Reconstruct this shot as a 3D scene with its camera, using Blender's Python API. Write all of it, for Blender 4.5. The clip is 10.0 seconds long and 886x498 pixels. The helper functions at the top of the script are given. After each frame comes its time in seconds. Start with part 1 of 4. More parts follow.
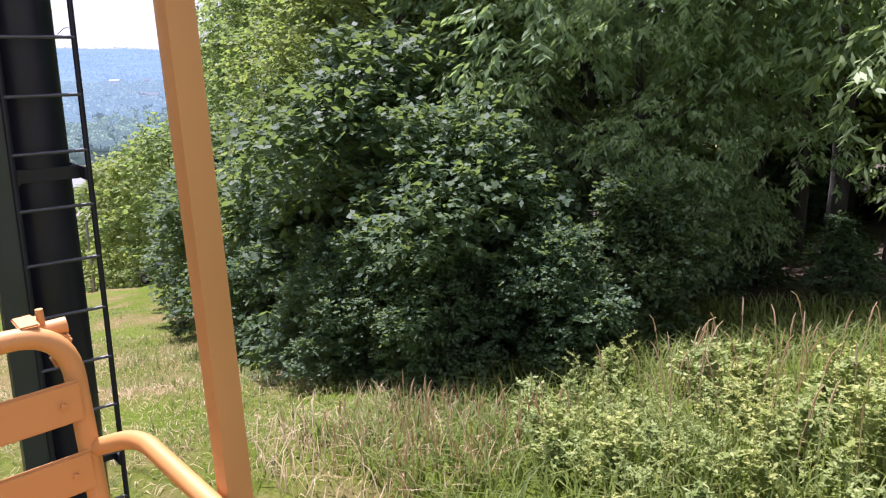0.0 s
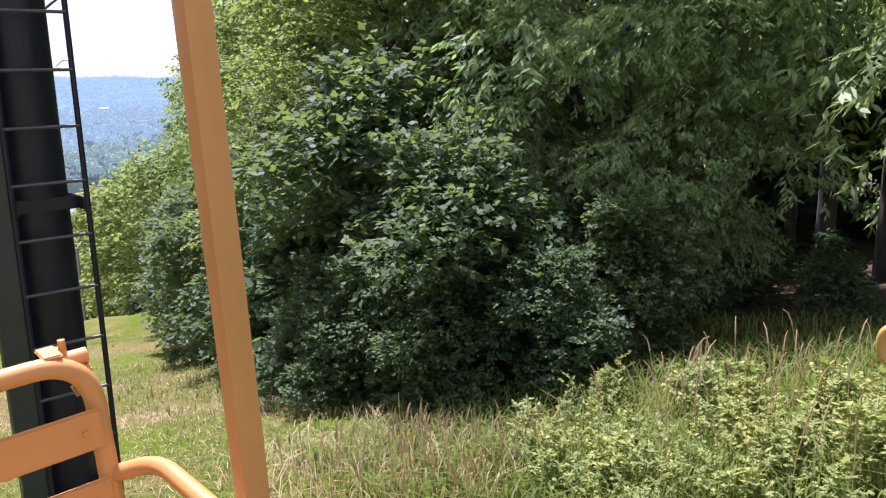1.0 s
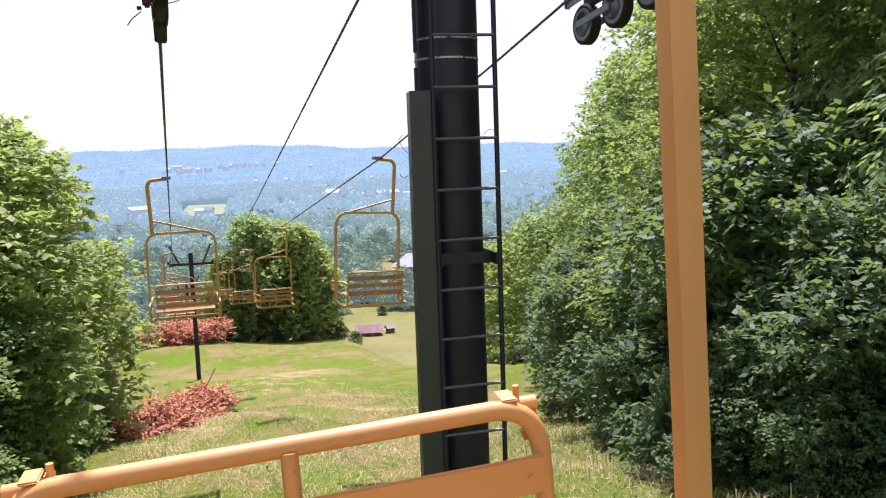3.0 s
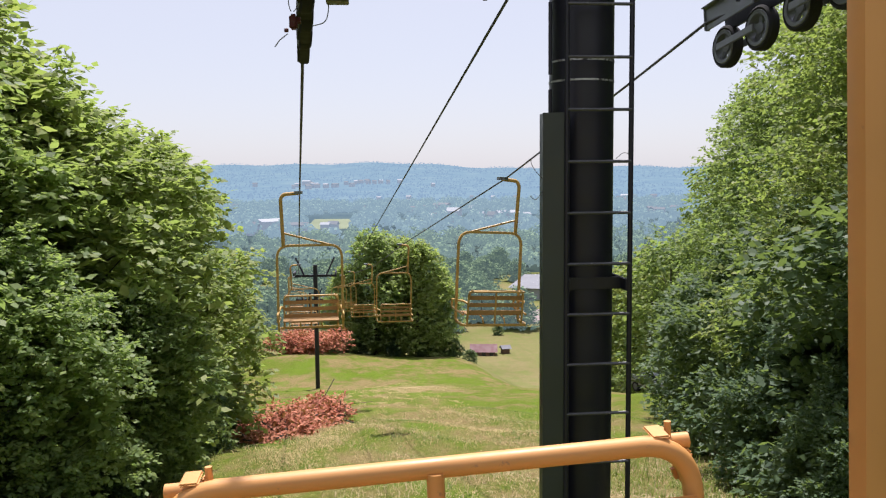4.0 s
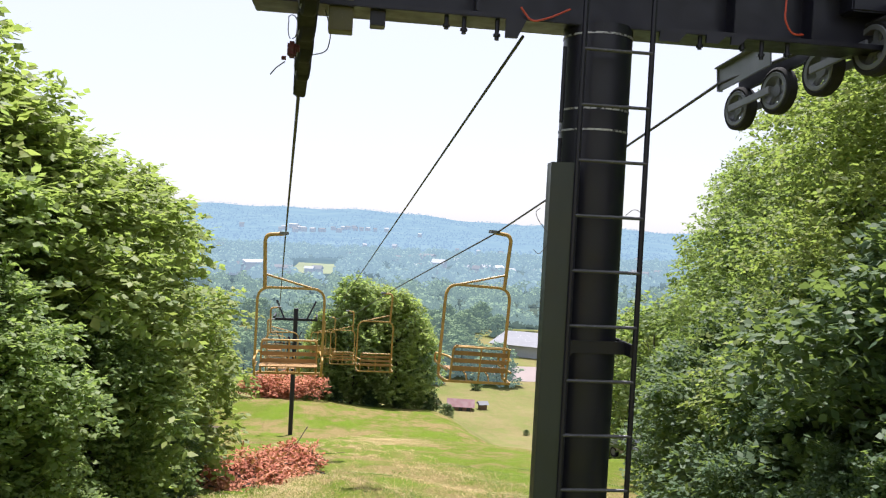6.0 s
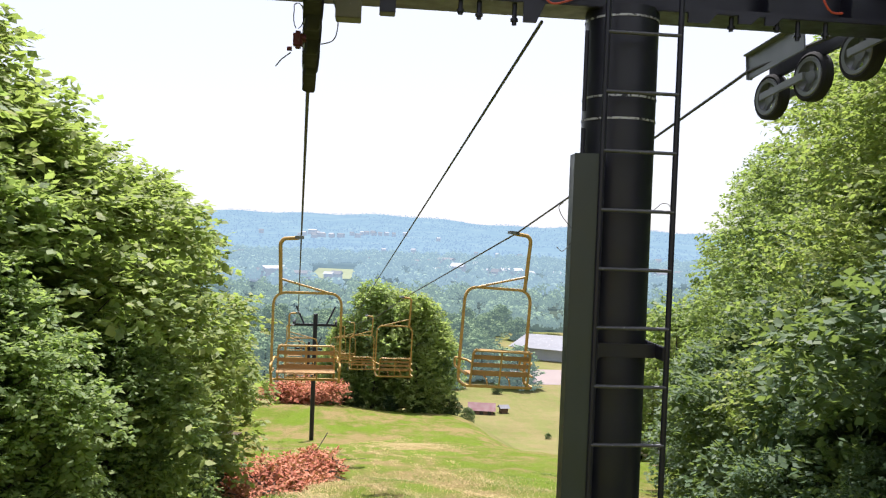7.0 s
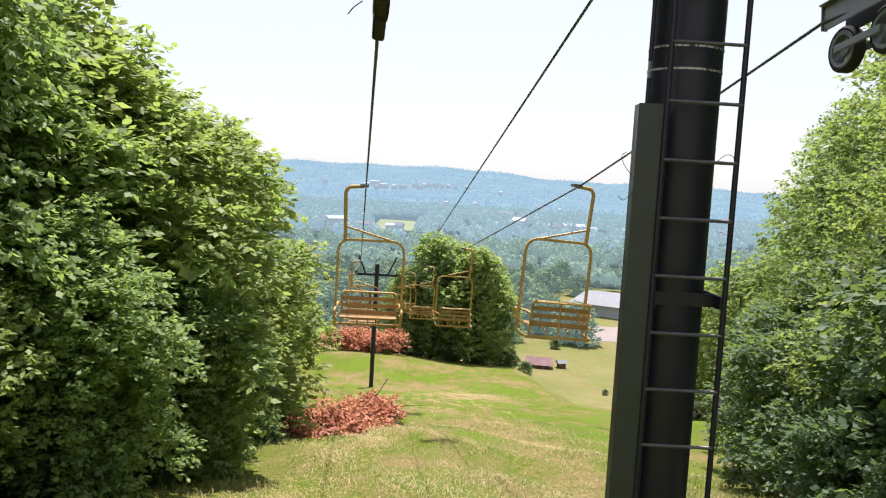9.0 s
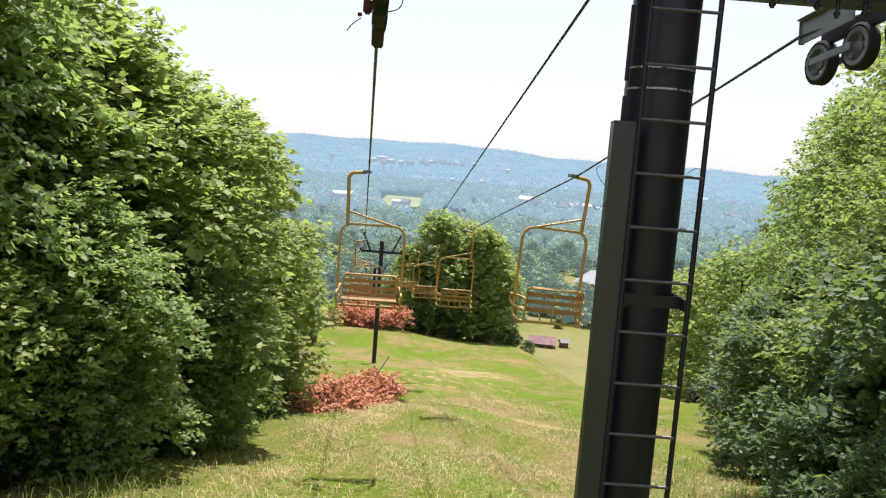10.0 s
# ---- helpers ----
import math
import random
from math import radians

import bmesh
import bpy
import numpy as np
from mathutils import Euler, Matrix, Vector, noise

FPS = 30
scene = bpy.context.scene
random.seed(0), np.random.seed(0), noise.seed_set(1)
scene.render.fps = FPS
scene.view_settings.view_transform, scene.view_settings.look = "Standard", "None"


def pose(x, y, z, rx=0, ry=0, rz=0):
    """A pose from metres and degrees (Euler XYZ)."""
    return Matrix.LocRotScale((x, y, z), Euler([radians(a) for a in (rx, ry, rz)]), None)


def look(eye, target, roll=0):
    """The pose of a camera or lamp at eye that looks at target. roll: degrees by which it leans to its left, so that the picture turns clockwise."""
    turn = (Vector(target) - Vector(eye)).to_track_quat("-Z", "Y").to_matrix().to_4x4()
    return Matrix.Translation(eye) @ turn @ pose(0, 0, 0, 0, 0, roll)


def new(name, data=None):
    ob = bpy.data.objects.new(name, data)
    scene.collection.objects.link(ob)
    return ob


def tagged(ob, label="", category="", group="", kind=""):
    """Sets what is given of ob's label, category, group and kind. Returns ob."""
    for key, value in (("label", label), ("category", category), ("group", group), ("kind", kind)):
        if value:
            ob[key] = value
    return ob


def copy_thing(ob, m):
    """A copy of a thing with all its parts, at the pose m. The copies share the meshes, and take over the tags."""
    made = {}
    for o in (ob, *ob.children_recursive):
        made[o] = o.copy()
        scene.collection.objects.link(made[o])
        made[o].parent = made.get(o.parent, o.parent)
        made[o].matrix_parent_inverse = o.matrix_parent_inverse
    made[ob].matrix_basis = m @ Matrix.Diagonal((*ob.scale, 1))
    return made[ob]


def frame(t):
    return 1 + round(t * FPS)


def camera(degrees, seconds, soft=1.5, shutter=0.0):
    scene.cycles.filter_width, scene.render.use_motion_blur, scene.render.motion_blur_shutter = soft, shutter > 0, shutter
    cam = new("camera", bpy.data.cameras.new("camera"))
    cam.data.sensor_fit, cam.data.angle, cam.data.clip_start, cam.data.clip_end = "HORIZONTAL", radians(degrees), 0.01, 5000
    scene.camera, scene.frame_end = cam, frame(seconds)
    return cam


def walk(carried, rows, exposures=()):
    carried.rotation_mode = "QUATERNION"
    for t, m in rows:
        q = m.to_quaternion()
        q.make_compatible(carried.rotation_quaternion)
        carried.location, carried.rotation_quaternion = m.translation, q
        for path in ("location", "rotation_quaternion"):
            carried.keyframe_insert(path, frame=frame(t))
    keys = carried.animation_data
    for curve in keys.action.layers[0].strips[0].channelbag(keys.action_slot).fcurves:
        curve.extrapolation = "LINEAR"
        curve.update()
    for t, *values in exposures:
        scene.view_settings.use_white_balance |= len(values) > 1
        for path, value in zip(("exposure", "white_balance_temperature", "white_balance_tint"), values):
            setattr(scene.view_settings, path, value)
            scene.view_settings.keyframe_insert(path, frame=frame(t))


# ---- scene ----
cam = camera(56.9, 10.0, soft=1.2)
EXPOSURES = [(0, 1.42, 5650, 32), (3, 1.38, 5850, 25), (4.3, 0.87, 6150, 16), (5.0, 1.08, 6100, 15), (5.7, 1.25, 6100, 15), (7, 1.36, 6150, 15), (8.5, 1.33, 6150, 14), (9, 1.27, 6250, 13), (10, 1.27, 6250, 13)]
PATH = [
    (0, (-0.222, 0.097, 2.278), (1.015, 1.599, 1.815), -0.9),
    (0.5, (-0.249, 0.048, 2.288), (1.054, 1.508, 1.877), -2.2),
    (1, (-0.273, 0.072, 2.298), (0.988, 1.569, 1.889), -1.6),
    (1.5, (-0.297, 0.096, 2.294), (0.856, 1.678, 1.884), -1.1),
    (2, (-0.338, 0.092, 2.305), (0.594, 1.827, 1.956), -1.1),
    (2.5, (-0.368, 0.099, 2.305), (0.313, 1.962, 2.047), -1.8),
    (3, (-0.379, 0.111, 2.307), (0.097, 2.04, 2.078), -2.0),
    (3.2, (-0.388, 0.13, 2.306), (0.026, 2.073, 2.083), -1.7),
    (4.3, (-0.44, 0.136, 2.315), (-0.295, 2.126, 2.167), 0.2),
    (4.5, (-0.442, 0.174, 2.308), (-0.314, 2.166, 2.177), 0.8),
    (5, (-0.467, 0.233, 2.299), (-0.333, 2.226, 2.184), 2.0),
    (5.5, (-0.459, 0.356, 2.283), (-0.214, 2.339, 2.207), 3.7),
    (6.8, (-0.45, 0.711, 2.282), (-0.256, 2.702, 2.251), 1.9),
    (7, (-0.415, 0.763, 2.25), (-0.231, 2.754, 2.21), 2.2),
    (7.5, (-0.399, 0.854, 2.161), (-0.254, 2.848, 2.085), 1.4),
    (8, (-0.384, 0.876, 2.11), (-0.237, 2.869, 2.031), 1.5),
    (8.5, (-0.407, 0.856, 2.144), (-0.331, 2.852, 2.049), 1.1),
    (9, (-0.432, 0.617, 2.211), (-0.392, 2.61, 2.05), 3.4),
    (9.5, (-0.372, 0.43, 2.338), (-0.297, 2.415, 2.099), 3.3),
    (10, (-0.345, 0.25, 2.395), (-0.315, 2.238, 2.177), 4.45),
]
walk(cam, [(t, look(eye, target, roll)) for t, eye, target, roll in PATH], EXPOSURES)

# ---- sky and sun ----
SUN_AZ, SUN_EL = radians(8), radians(66)   # azimuth from +y towards +x
world = bpy.data.worlds.new("sky")
scene.world = world
world.use_nodes = True
wn = world.node_tree.nodes
sky = wn.new("ShaderNodeTexSky")
sky.sky_type, sky.sun_disc = "NISHITA", False
sky.sun_elevation, sky.sun_rotation = SUN_EL, SUN_AZ
sky.air_density, sky.dust_density, sky.ozone_density, sky.altitude = 1.0, 1.5, 1.0, 200
haze = wn.new("ShaderNodeMix")          # thin white summer haze over the whole sky
haze.data_type = "RGBA"
haze.inputs[0].default_value = 0.85
haze.inputs[7].default_value = (2.66, 2.64, 2.68, 1)
world.node_tree.links.new(sky.outputs[0], haze.inputs[6])
world.node_tree.links.new(haze.outputs[2], wn["Background"].inputs[0])
wn["Background"].inputs[1].default_value = 0.137
sun = new("sun", bpy.data.lights.new("sun", "SUN"))
sun.data.energy, sun.data.angle, sun.data.color = 4.1, radians(1.0), (1.0, 0.94, 0.84)
to_sun = Vector((math.sin(SUN_AZ) * math.cos(SUN_EL), math.cos(SUN_AZ) * math.cos(SUN_EL), math.sin(SUN_EL)))
sun.matrix_world = look(to_sun * 50, (0, 0, 0))


# ---- materials ----
def nodes_of(name):
    m = bpy.data.materials.new(name)
    m.use_nodes = True
    return m, m.node_tree.nodes, m.node_tree.links, m.node_tree.nodes["Principled BSDF"]


def ramp(n, l, source, stops):
    r = n.new("ShaderNodeValToRGB")
    while len(r.color_ramp.elements) < len(stops):
        r.color_ramp.elements.new(0.5)
    for e, (p, c) in zip(r.color_ramp.elements, stops):
        e.position, e.color = p, (*c, 1)
    l.new(source, r.inputs[0])
    return r.outputs[0]


def noise_of(n, l, scale, detail=4, rough=0.6, stretch=(1, 1, 1), space="Object"):
    tc, mp, ns = n.new("ShaderNodeTexCoord"), n.new("ShaderNodeMapping"), n.new("ShaderNodeTexNoise")
    mp.inputs["Scale"].default_value = stretch
    ns.inputs["Scale"].default_value, ns.inputs["Detail"].default_value, ns.inputs["Roughness"].default_value = scale, detail, rough
    l.new(tc.outputs[space], mp.inputs[0])
    l.new(mp.outputs[0], ns.inputs["Vector"])
    return ns.outputs["Fac"]


def mix(n, l, fac, a, b, mode="MIX"):
    m = n.new("ShaderNodeMix")
    m.data_type, m.blend_type = "RGBA", mode
    for i, v in ((0, fac), (6, a), (7, b)):
        if isinstance(v, (int, float)):
            m.inputs[i].default_value = v
        elif isinstance(v, tuple):
            m.inputs[i].default_value = (*v, 1)
        else:
            l.new(v, m.inputs[i])
    return m.outputs[2]


def bump(n, l, p, height, strength, dist):
    b = n.new("ShaderNodeBump")
    b.inputs["Strength"].default_value, b.inputs["Distance"].default_value = strength, dist
    l.new(height, b.inputs["Height"])
    l.new(b.outputs[0], p.inputs["Normal"])


def paint(name, base, worn, rough, metal=0.0, wear=0.62, scale=14, bump_d=0.001):
    """Painted or bare metal: broad blotches, fine specks of wear."""
    m, n, l, p = nodes_of(name)
    broad = ramp(n, l, noise_of(n, l, scale * 0.25, 3), [(0.3, tuple(c * 0.86 for c in base)), (0.7, tuple(min(1, c * 1.1) for c in base))])
    fine = noise_of(n, l, scale * 4, 6, 0.7)
    mask = ramp(n, l, fine, [(wear, (0, 0, 0)), (wear + 0.06, (1, 1, 1))])
    l.new(mix(n, l, mask, broad, worn), p.inputs["Base Color"])
    l.new(ramp(n, l, noise_of(n, l, scale, 4), [(0.3, (rough - 0.1,) * 3), (0.7, (rough + 0.12,) * 3)]), p.inputs["Roughness"])
    p.inputs["Metallic"].default_value = metal
    bump(n, l, p, fine, 0.35, bump_d)
    return m


def leaf(name, dark, mid, light, shine=0.45, through_light=0.35):
    m, n, l, p = nodes_of(name)
    g = n.new("ShaderNodeNewGeometry")
    c = ramp(n, l, g.outputs["Random Per Island"], [(0.0, dark), (0.5, mid), (1.0, light)])
    c2 = mix(n, l, ramp(n, l, noise_of(n, l, 0.35, 2), [(0.35, (0, 0, 0)), (0.65, (1, 1, 1))]), c, mix(n, l, 0.5, c, light))
    # each plant leans a little to grey-green or to yellow
    tone = ramp(n, l, n.new("ShaderNodeObjectInfo").outputs["Random"], [(0.0, (0.93, 0.98, 1.08)), (0.5, (1.03, 1.02, 1.0)), (1.0, (1.2, 1.08, 0.95))])
    c2 = mix(n, l, 1.0, c2, tone, "MULTIPLY")
    l.new(c2, p.inputs["Base Color"])
    p.inputs["Roughness"].default_value = shine
    p.inputs["Specular IOR Level"].default_value = 0.24
    t, ms = n.new("ShaderNodeBsdfTranslucent"), n.new("ShaderNodeMixShader")
    l.new(mix(n, l, 0.6, c2, (0.31, 0.42, 0.075)), t.inputs[0])
    ms.inputs[0].default_value = through_light
    l.new(p.outputs[0], ms.inputs[1])
    l.new(t.outputs[0], ms.inputs[2])
    l.new(ms.outputs[0], n["Material Output"].inputs[0])
    return m


def bark(name, a, b):
    m, n, l, p = nodes_of(name)
    f = noise_of(n, l, 9, 6, 0.7, (1, 1, 0.18))
    l.new(ramp(n, l, f, [(0.3, a), (0.7, b)]), p.inputs["Base Color"])
    p.inputs["Roughness"].default_value = 0.95
    bump(n, l, p, f, 0.9, 0.03)
    return m


YELLOW = paint("yellow_paint", (0.60, 0.29, 0.09), (0.36, 0.18, 0.09), 0.5, wear=0.66, scale=9)
YELLOW_FAR = paint("weathered_yellow_paint", (0.47, 0.285, 0.075), (0.22, 0.13, 0.05), 0.5, wear=0.66)
SLAT = paint("brown_slats", (0.34, 0.19, 0.065), (0.18, 0.10, 0.05), 0.6, wear=0.62)
BLACK = paint("black_paint", (0.011, 0.011, 0.021), (0.045, 0.045, 0.055), 0.38, wear=0.68, scale=8)
BLACK.node_tree.nodes["Principled BSDF"].inputs["Specular IOR Level"].default_value = 0.4
GREEN_BLACK = paint("dark_green_paint", (0.026, 0.034, 0.032), (0.10, 0.10, 0.095), 0.42, wear=0.69, scale=8)
STEEL = paint("grey_steel", (0.17, 0.18, 0.195), (0.26, 0.25, 0.24), 0.45, 0.25, wear=0.66)
RUNG = paint("worn_black_steel", (0.07, 0.07, 0.078), (0.26, 0.26, 0.26), 0.4, 0.3, wear=0.6, scale=20)
RUBBER = paint("black_rubber", (0.022, 0.022, 0.026), (0.06, 0.06, 0.062), 0.7, wear=0.66)
RUBBER.node_tree.nodes["Principled BSDF"].inputs["Specular IOR Level"].default_value = 0.18
RUST = paint("rusty_steel", (0.085, 0.018, 0.02), (0.09, 0.05, 0.04), 0.8, 0.2, wear=0.55)
WELD = paint("bare_weld_metal", (0.46, 0.46, 0.48), (0.02, 0.02, 0.026), 0.5, 0.4, wear=0.5, scale=6)
OLIVE = paint("olive_paint", (0.10, 0.095, 0.045), (0.2, 0.19, 0.12), 0.5)
RED_WIRE = paint("red_insulation", (0.45, 0.06, 0.03), (0.3, 0.05, 0.03), 0.5)
WIRE = paint("steel_rope", (0.055, 0.055, 0.06), (0.12, 0.12, 0.12), 0.6, 0.4, scale=60)
BARK = bark("grey_bark", (0.035, 0.03, 0.026), (0.11, 0.098, 0.085))
LEAF_MAPLE = leaf("maple_leaves", (0.075, 0.135, 0.056), (0.15, 0.22, 0.075), (0.30, 0.345, 0.095), 0.55, 0.55)
LEAF_PALE = leaf("pale_maple_leaves", (0.125, 0.20, 0.08), (0.21, 0.295, 0.105), (0.32, 0.38, 0.13), 0.5, 0.58)
LEAF_DROOP = leaf("drooping_leaves", (0.15, 0.25, 0.115), (0.24, 0.36, 0.16), (0.37, 0.47, 0.23), 0.45, 0.55)
LEAF_SHRUB = leaf("shrub_leaves", (0.038, 0.078, 0.044), (0.062, 0.112, 0.056), (0.11, 0.16, 0.075), 0.55, 0.4)
WEED_STEM = leaf("weed_stems", (0.12, 0.14, 0.05), (0.2, 0.2, 0.08), (0.26, 0.2, 0.1), 0.6, 0.1)
LEAF_WEED = leaf("weed_leaves", (0.15, 0.22, 0.055), (0.27, 0.335, 0.10), (0.44, 0.46, 0.18), 0.6, 0.4)
LEAF_LIP = leaf("hillside_leaves", (0.17, 0.25, 0.115), (0.26, 0.35, 0.14), (0.37, 0.44, 0.17), 0.6, 0.62)
LEAF_DEAD = leaf("dead_red_leaves", (0.22, 0.06, 0.04), (0.38, 0.11, 0.07), (0.48, 0.21, 0.14), 0.7, 0.15)
STRAW = leaf("dry_grass", (0.30, 0.19, 0.10), (0.46, 0.31, 0.18), (0.60, 0.46, 0.29), 0.7, 0.3)
SEED = leaf("seed_heads", (0.42, 0.25, 0.16), (0.56, 0.38, 0.26), (0.66, 0.52, 0.38), 0.7, 0.4)
HAY_STRAW = leaf("raked_straw", (0.24, 0.18, 0.085), (0.36, 0.285, 0.15), (0.47, 0.385, 0.23), 0.8, 0.25)
GRASS = leaf("green_grass", (0.075, 0.115, 0.025), (0.13, 0.175, 0.042), (0.20, 0.235, 0.065), 0.6, 0.4)


def ground_material(name="mown_slope", hay=0.0):
    """Mown grass; hay: how far it has dried to a paler meadow."""
    m, n, l, p = nodes_of(name)
    big = noise_of(n, l, 0.09, 5, 0.62, (1, 0.55, 0))
    mid_ = noise_of(n, l, 0.8, 5, 0.7, (1, 0.45, 0))
    fine = noise_of(n, l, 9, 6, 0.75, (1, 0.6, 0))
    fine = mix(n, l, 0.45, fine, noise_of(n, l, 55, 4, 0.8, (1, 0.7, 0)))
    green = ramp(n, l, fine, [(0.36, (0.04, 0.062, 0.006)), (0.5, (0.088, 0.12, 0.011)), (0.66, (0.145, 0.172, 0.026))])
    dry = ramp(n, l, fine, [(0.36, (0.08, 0.062, 0.02)), (0.5, (0.175, 0.135, 0.055)), (0.66, (0.29, 0.235, 0.12))])
    k = mix(n, l, 0.45, big, mid_)
    c = mix(n, l, ramp(n, l, k, [(0.44, (0, 0, 0)), (0.545, (1, 1, 1))]), green, dry)
    lush = ramp(n, l, noise_of(n, l, 0.22, 4, 0.6, (1, 0.5, 0)), [(0.49, (0, 0, 0)), (0.60, (0.85, 0.85, 0.85))])
    c = mix(n, l, lush, c, ramp(n, l, fine, [(0.36, (0.045, 0.085, 0.005)), (0.64, (0.135, 0.19, 0.014))]))
    if hay:
        c = mix(n, l, hay, c, ramp(n, l, noise_of(n, l, 0.05, 5, 0.6), [(0.35, (0.12, 0.13, 0.045)), (0.6, (0.19, 0.165, 0.08))]))
    l.new(c, p.inputs["Base Color"])
    p.inputs["Roughness"].default_value = 0.95
    p.inputs["Specular IOR Level"].default_value = 0.08
    bump(n, l, p, fine, 0.8, 0.06)
    return m


def valley_material():
    """Fields and woods of the backdrop; emission growing with y paints haze over far hills."""
    m, n, l, p = nodes_of("hazed_valley_floor")
    a = noise_of(n, l, 0.012, 5, 0.6)
    c = ramp(n, l, a, [(0.3, (0.02, 0.032, 0.028)), (0.55, (0.035, 0.05, 0.038)), (0.72, (0.06, 0.075, 0.05))])
    l.new(c, p.inputs["Base Color"])
    p.inputs["Roughness"].default_value = 1.0
    p.inputs["Specular IOR Level"].default_value = 0.0
    # haze as bluish emission: none at y 250, full from 1700
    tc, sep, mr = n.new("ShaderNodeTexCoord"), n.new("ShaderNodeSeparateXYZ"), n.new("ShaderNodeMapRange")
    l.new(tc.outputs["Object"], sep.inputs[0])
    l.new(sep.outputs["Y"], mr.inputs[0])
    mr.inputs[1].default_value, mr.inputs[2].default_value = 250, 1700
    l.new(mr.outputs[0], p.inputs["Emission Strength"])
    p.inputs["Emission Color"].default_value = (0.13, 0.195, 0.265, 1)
    return m


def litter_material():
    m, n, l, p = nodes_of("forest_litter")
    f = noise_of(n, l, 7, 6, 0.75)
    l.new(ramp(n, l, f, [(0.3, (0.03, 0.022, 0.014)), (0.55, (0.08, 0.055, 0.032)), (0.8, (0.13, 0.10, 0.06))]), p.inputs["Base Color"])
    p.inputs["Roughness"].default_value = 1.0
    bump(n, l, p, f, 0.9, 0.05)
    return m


MOWN, MEADOW, VALLEY, LITTER = ground_material(), ground_material("dry_meadow", 0.65), valley_material(), litter_material()


# ---- shape helpers ----
def part(name, bm, material, parent=None, label="", smooth=True):
    me = bpy.data.meshes.new(name)
    bm.to_mesh(me)
    bm.free()
    me.materials.append(material)
    if smooth:
        me.shade_smooth()
        me.set_sharp_from_angle(angle=radians(40))
    ob = new(name, me)
    ob.parent = parent
    if label:
        tagged(ob, label)
    return ob


def raw(name, verts, faces, material, parent=None, label=""):
    """A mesh from arrays: verts (n, 3) and faces (m, k)."""
    me = bpy.data.meshes.new(name)
    verts, faces = np.asarray(verts, dtype=np.float32), np.asarray(faces, dtype=np.int32)
    me.vertices.add(len(verts))
    me.vertices.foreach_set("co", verts.ravel())
    k = faces.shape[1]
    me.loops.add(faces.size)
    me.loops.foreach_set("vertex_index", faces.ravel())
    me.polygons.add(len(faces))
    me.polygons.foreach_set("loop_start", np.arange(0, faces.size, k, dtype=np.int32))
    me.update(calc_edges=True)
    me.materials.append(material)
    ob = new(name, me)
    ob.parent = parent
    if label:
        tagged(ob, label)
    return ob


def fillet(pts, r, steps=6):
    """A polyline with its inner corners rounded."""
    pts = [Vector(p) for p in pts]
    out = [pts[0]]
    for a, b, c in zip(pts, pts[1:], pts[2:]):
        u, v = (a - b), (c - b)
        d = min(r, u.length * 0.49, v.length * 0.49)
        p, q = b + u.normalized() * d, b + v.normalized() * d
        for i in range(steps + 1):
            s = i / steps
            out.append((1 - s) ** 2 * p + 2 * s * (1 - s) * b + s * s * q)
    return out + [pts[-1]]


def tube(bm, pts, r, n=10, flat=1.0, caps=True, taper=None, square=0.0):
    """A round, flattened or rounded square bar swept along pts."""
    pts = [Vector(p) for p in pts]
    side, rings = None, []
    for i, p in enumerate(pts):
        d = (pts[min(i + 1, len(pts) - 1)] - pts[max(i - 1, 0)]).normalized()
        if side is None:
            side = d.cross(Vector((0, 0, 1)) if abs(d.z) < 0.9 else Vector((0, 1, 0))).normalized()
        side = (side - d * side.dot(d)).normalized()
        up = d.cross(side)
        rr = r if taper is None else r + (taper - r) * i / (len(pts) - 1)
        rings.append([bm.verts.new(p + (side * math.cos(a) + up * math.sin(a) * flat) * rr / max(abs(math.cos(a)), abs(math.sin(a))) ** square) for a in [math.tau * k / n for k in range(n)]])
    for a, b in zip(rings, rings[1:]):
        for k in range(n):
            bm.faces.new((a[k], a[(k + 1) % n], b[(k + 1) % n], b[k]))
    if caps:
        bm.faces.new(rings[0][::-1])
        bm.faces.new(rings[-1])
    return bm


def block(bm, size, m=None, bevel=0.004):
    r = bmesh.ops.create_cube(bm, size=1.0, matrix=(m or Matrix()) @ Matrix.Diagonal((*size, 1)))
    if bevel:
        es = list({e for v in r["verts"] for e in v.link_edges})
        bmesh.ops.bevel(bm, geom=es, offset=bevel, segments=2, affect="EDGES", clamp_overlap=True)
    return bm


def tubes(*runs, n=10):
    bm = bmesh.new()
    for pts, r in runs:
        tube(bm, pts, r, n)
    return bm


def boxes(*items, bevel=0.004):
    bm = bmesh.new()
    for x, y, z, sx, sy, sz in items:
        block(bm, (sx, sy, sz), pose(x, y, z), bevel)
    return bm


# ---- the ground ----
PY = np.array([-400, -60, -10, 0, 8, 15, 45, 75, 108, 118, 140, 172, 240, 600, 1500, 2000, 2600, 3500, 4300, 4990.0])
PZ = np.array([60, 11, 1.9, 0, -1.7, -3.3, -10.0, -17.1, -21.7, -23.8, -29.5, -34.6, -36.4, -40, -43, -36, -10, 44, 30, 10.0])


def lift_x(y):
    return 0.9 - 0.081 * (y - 5.2)


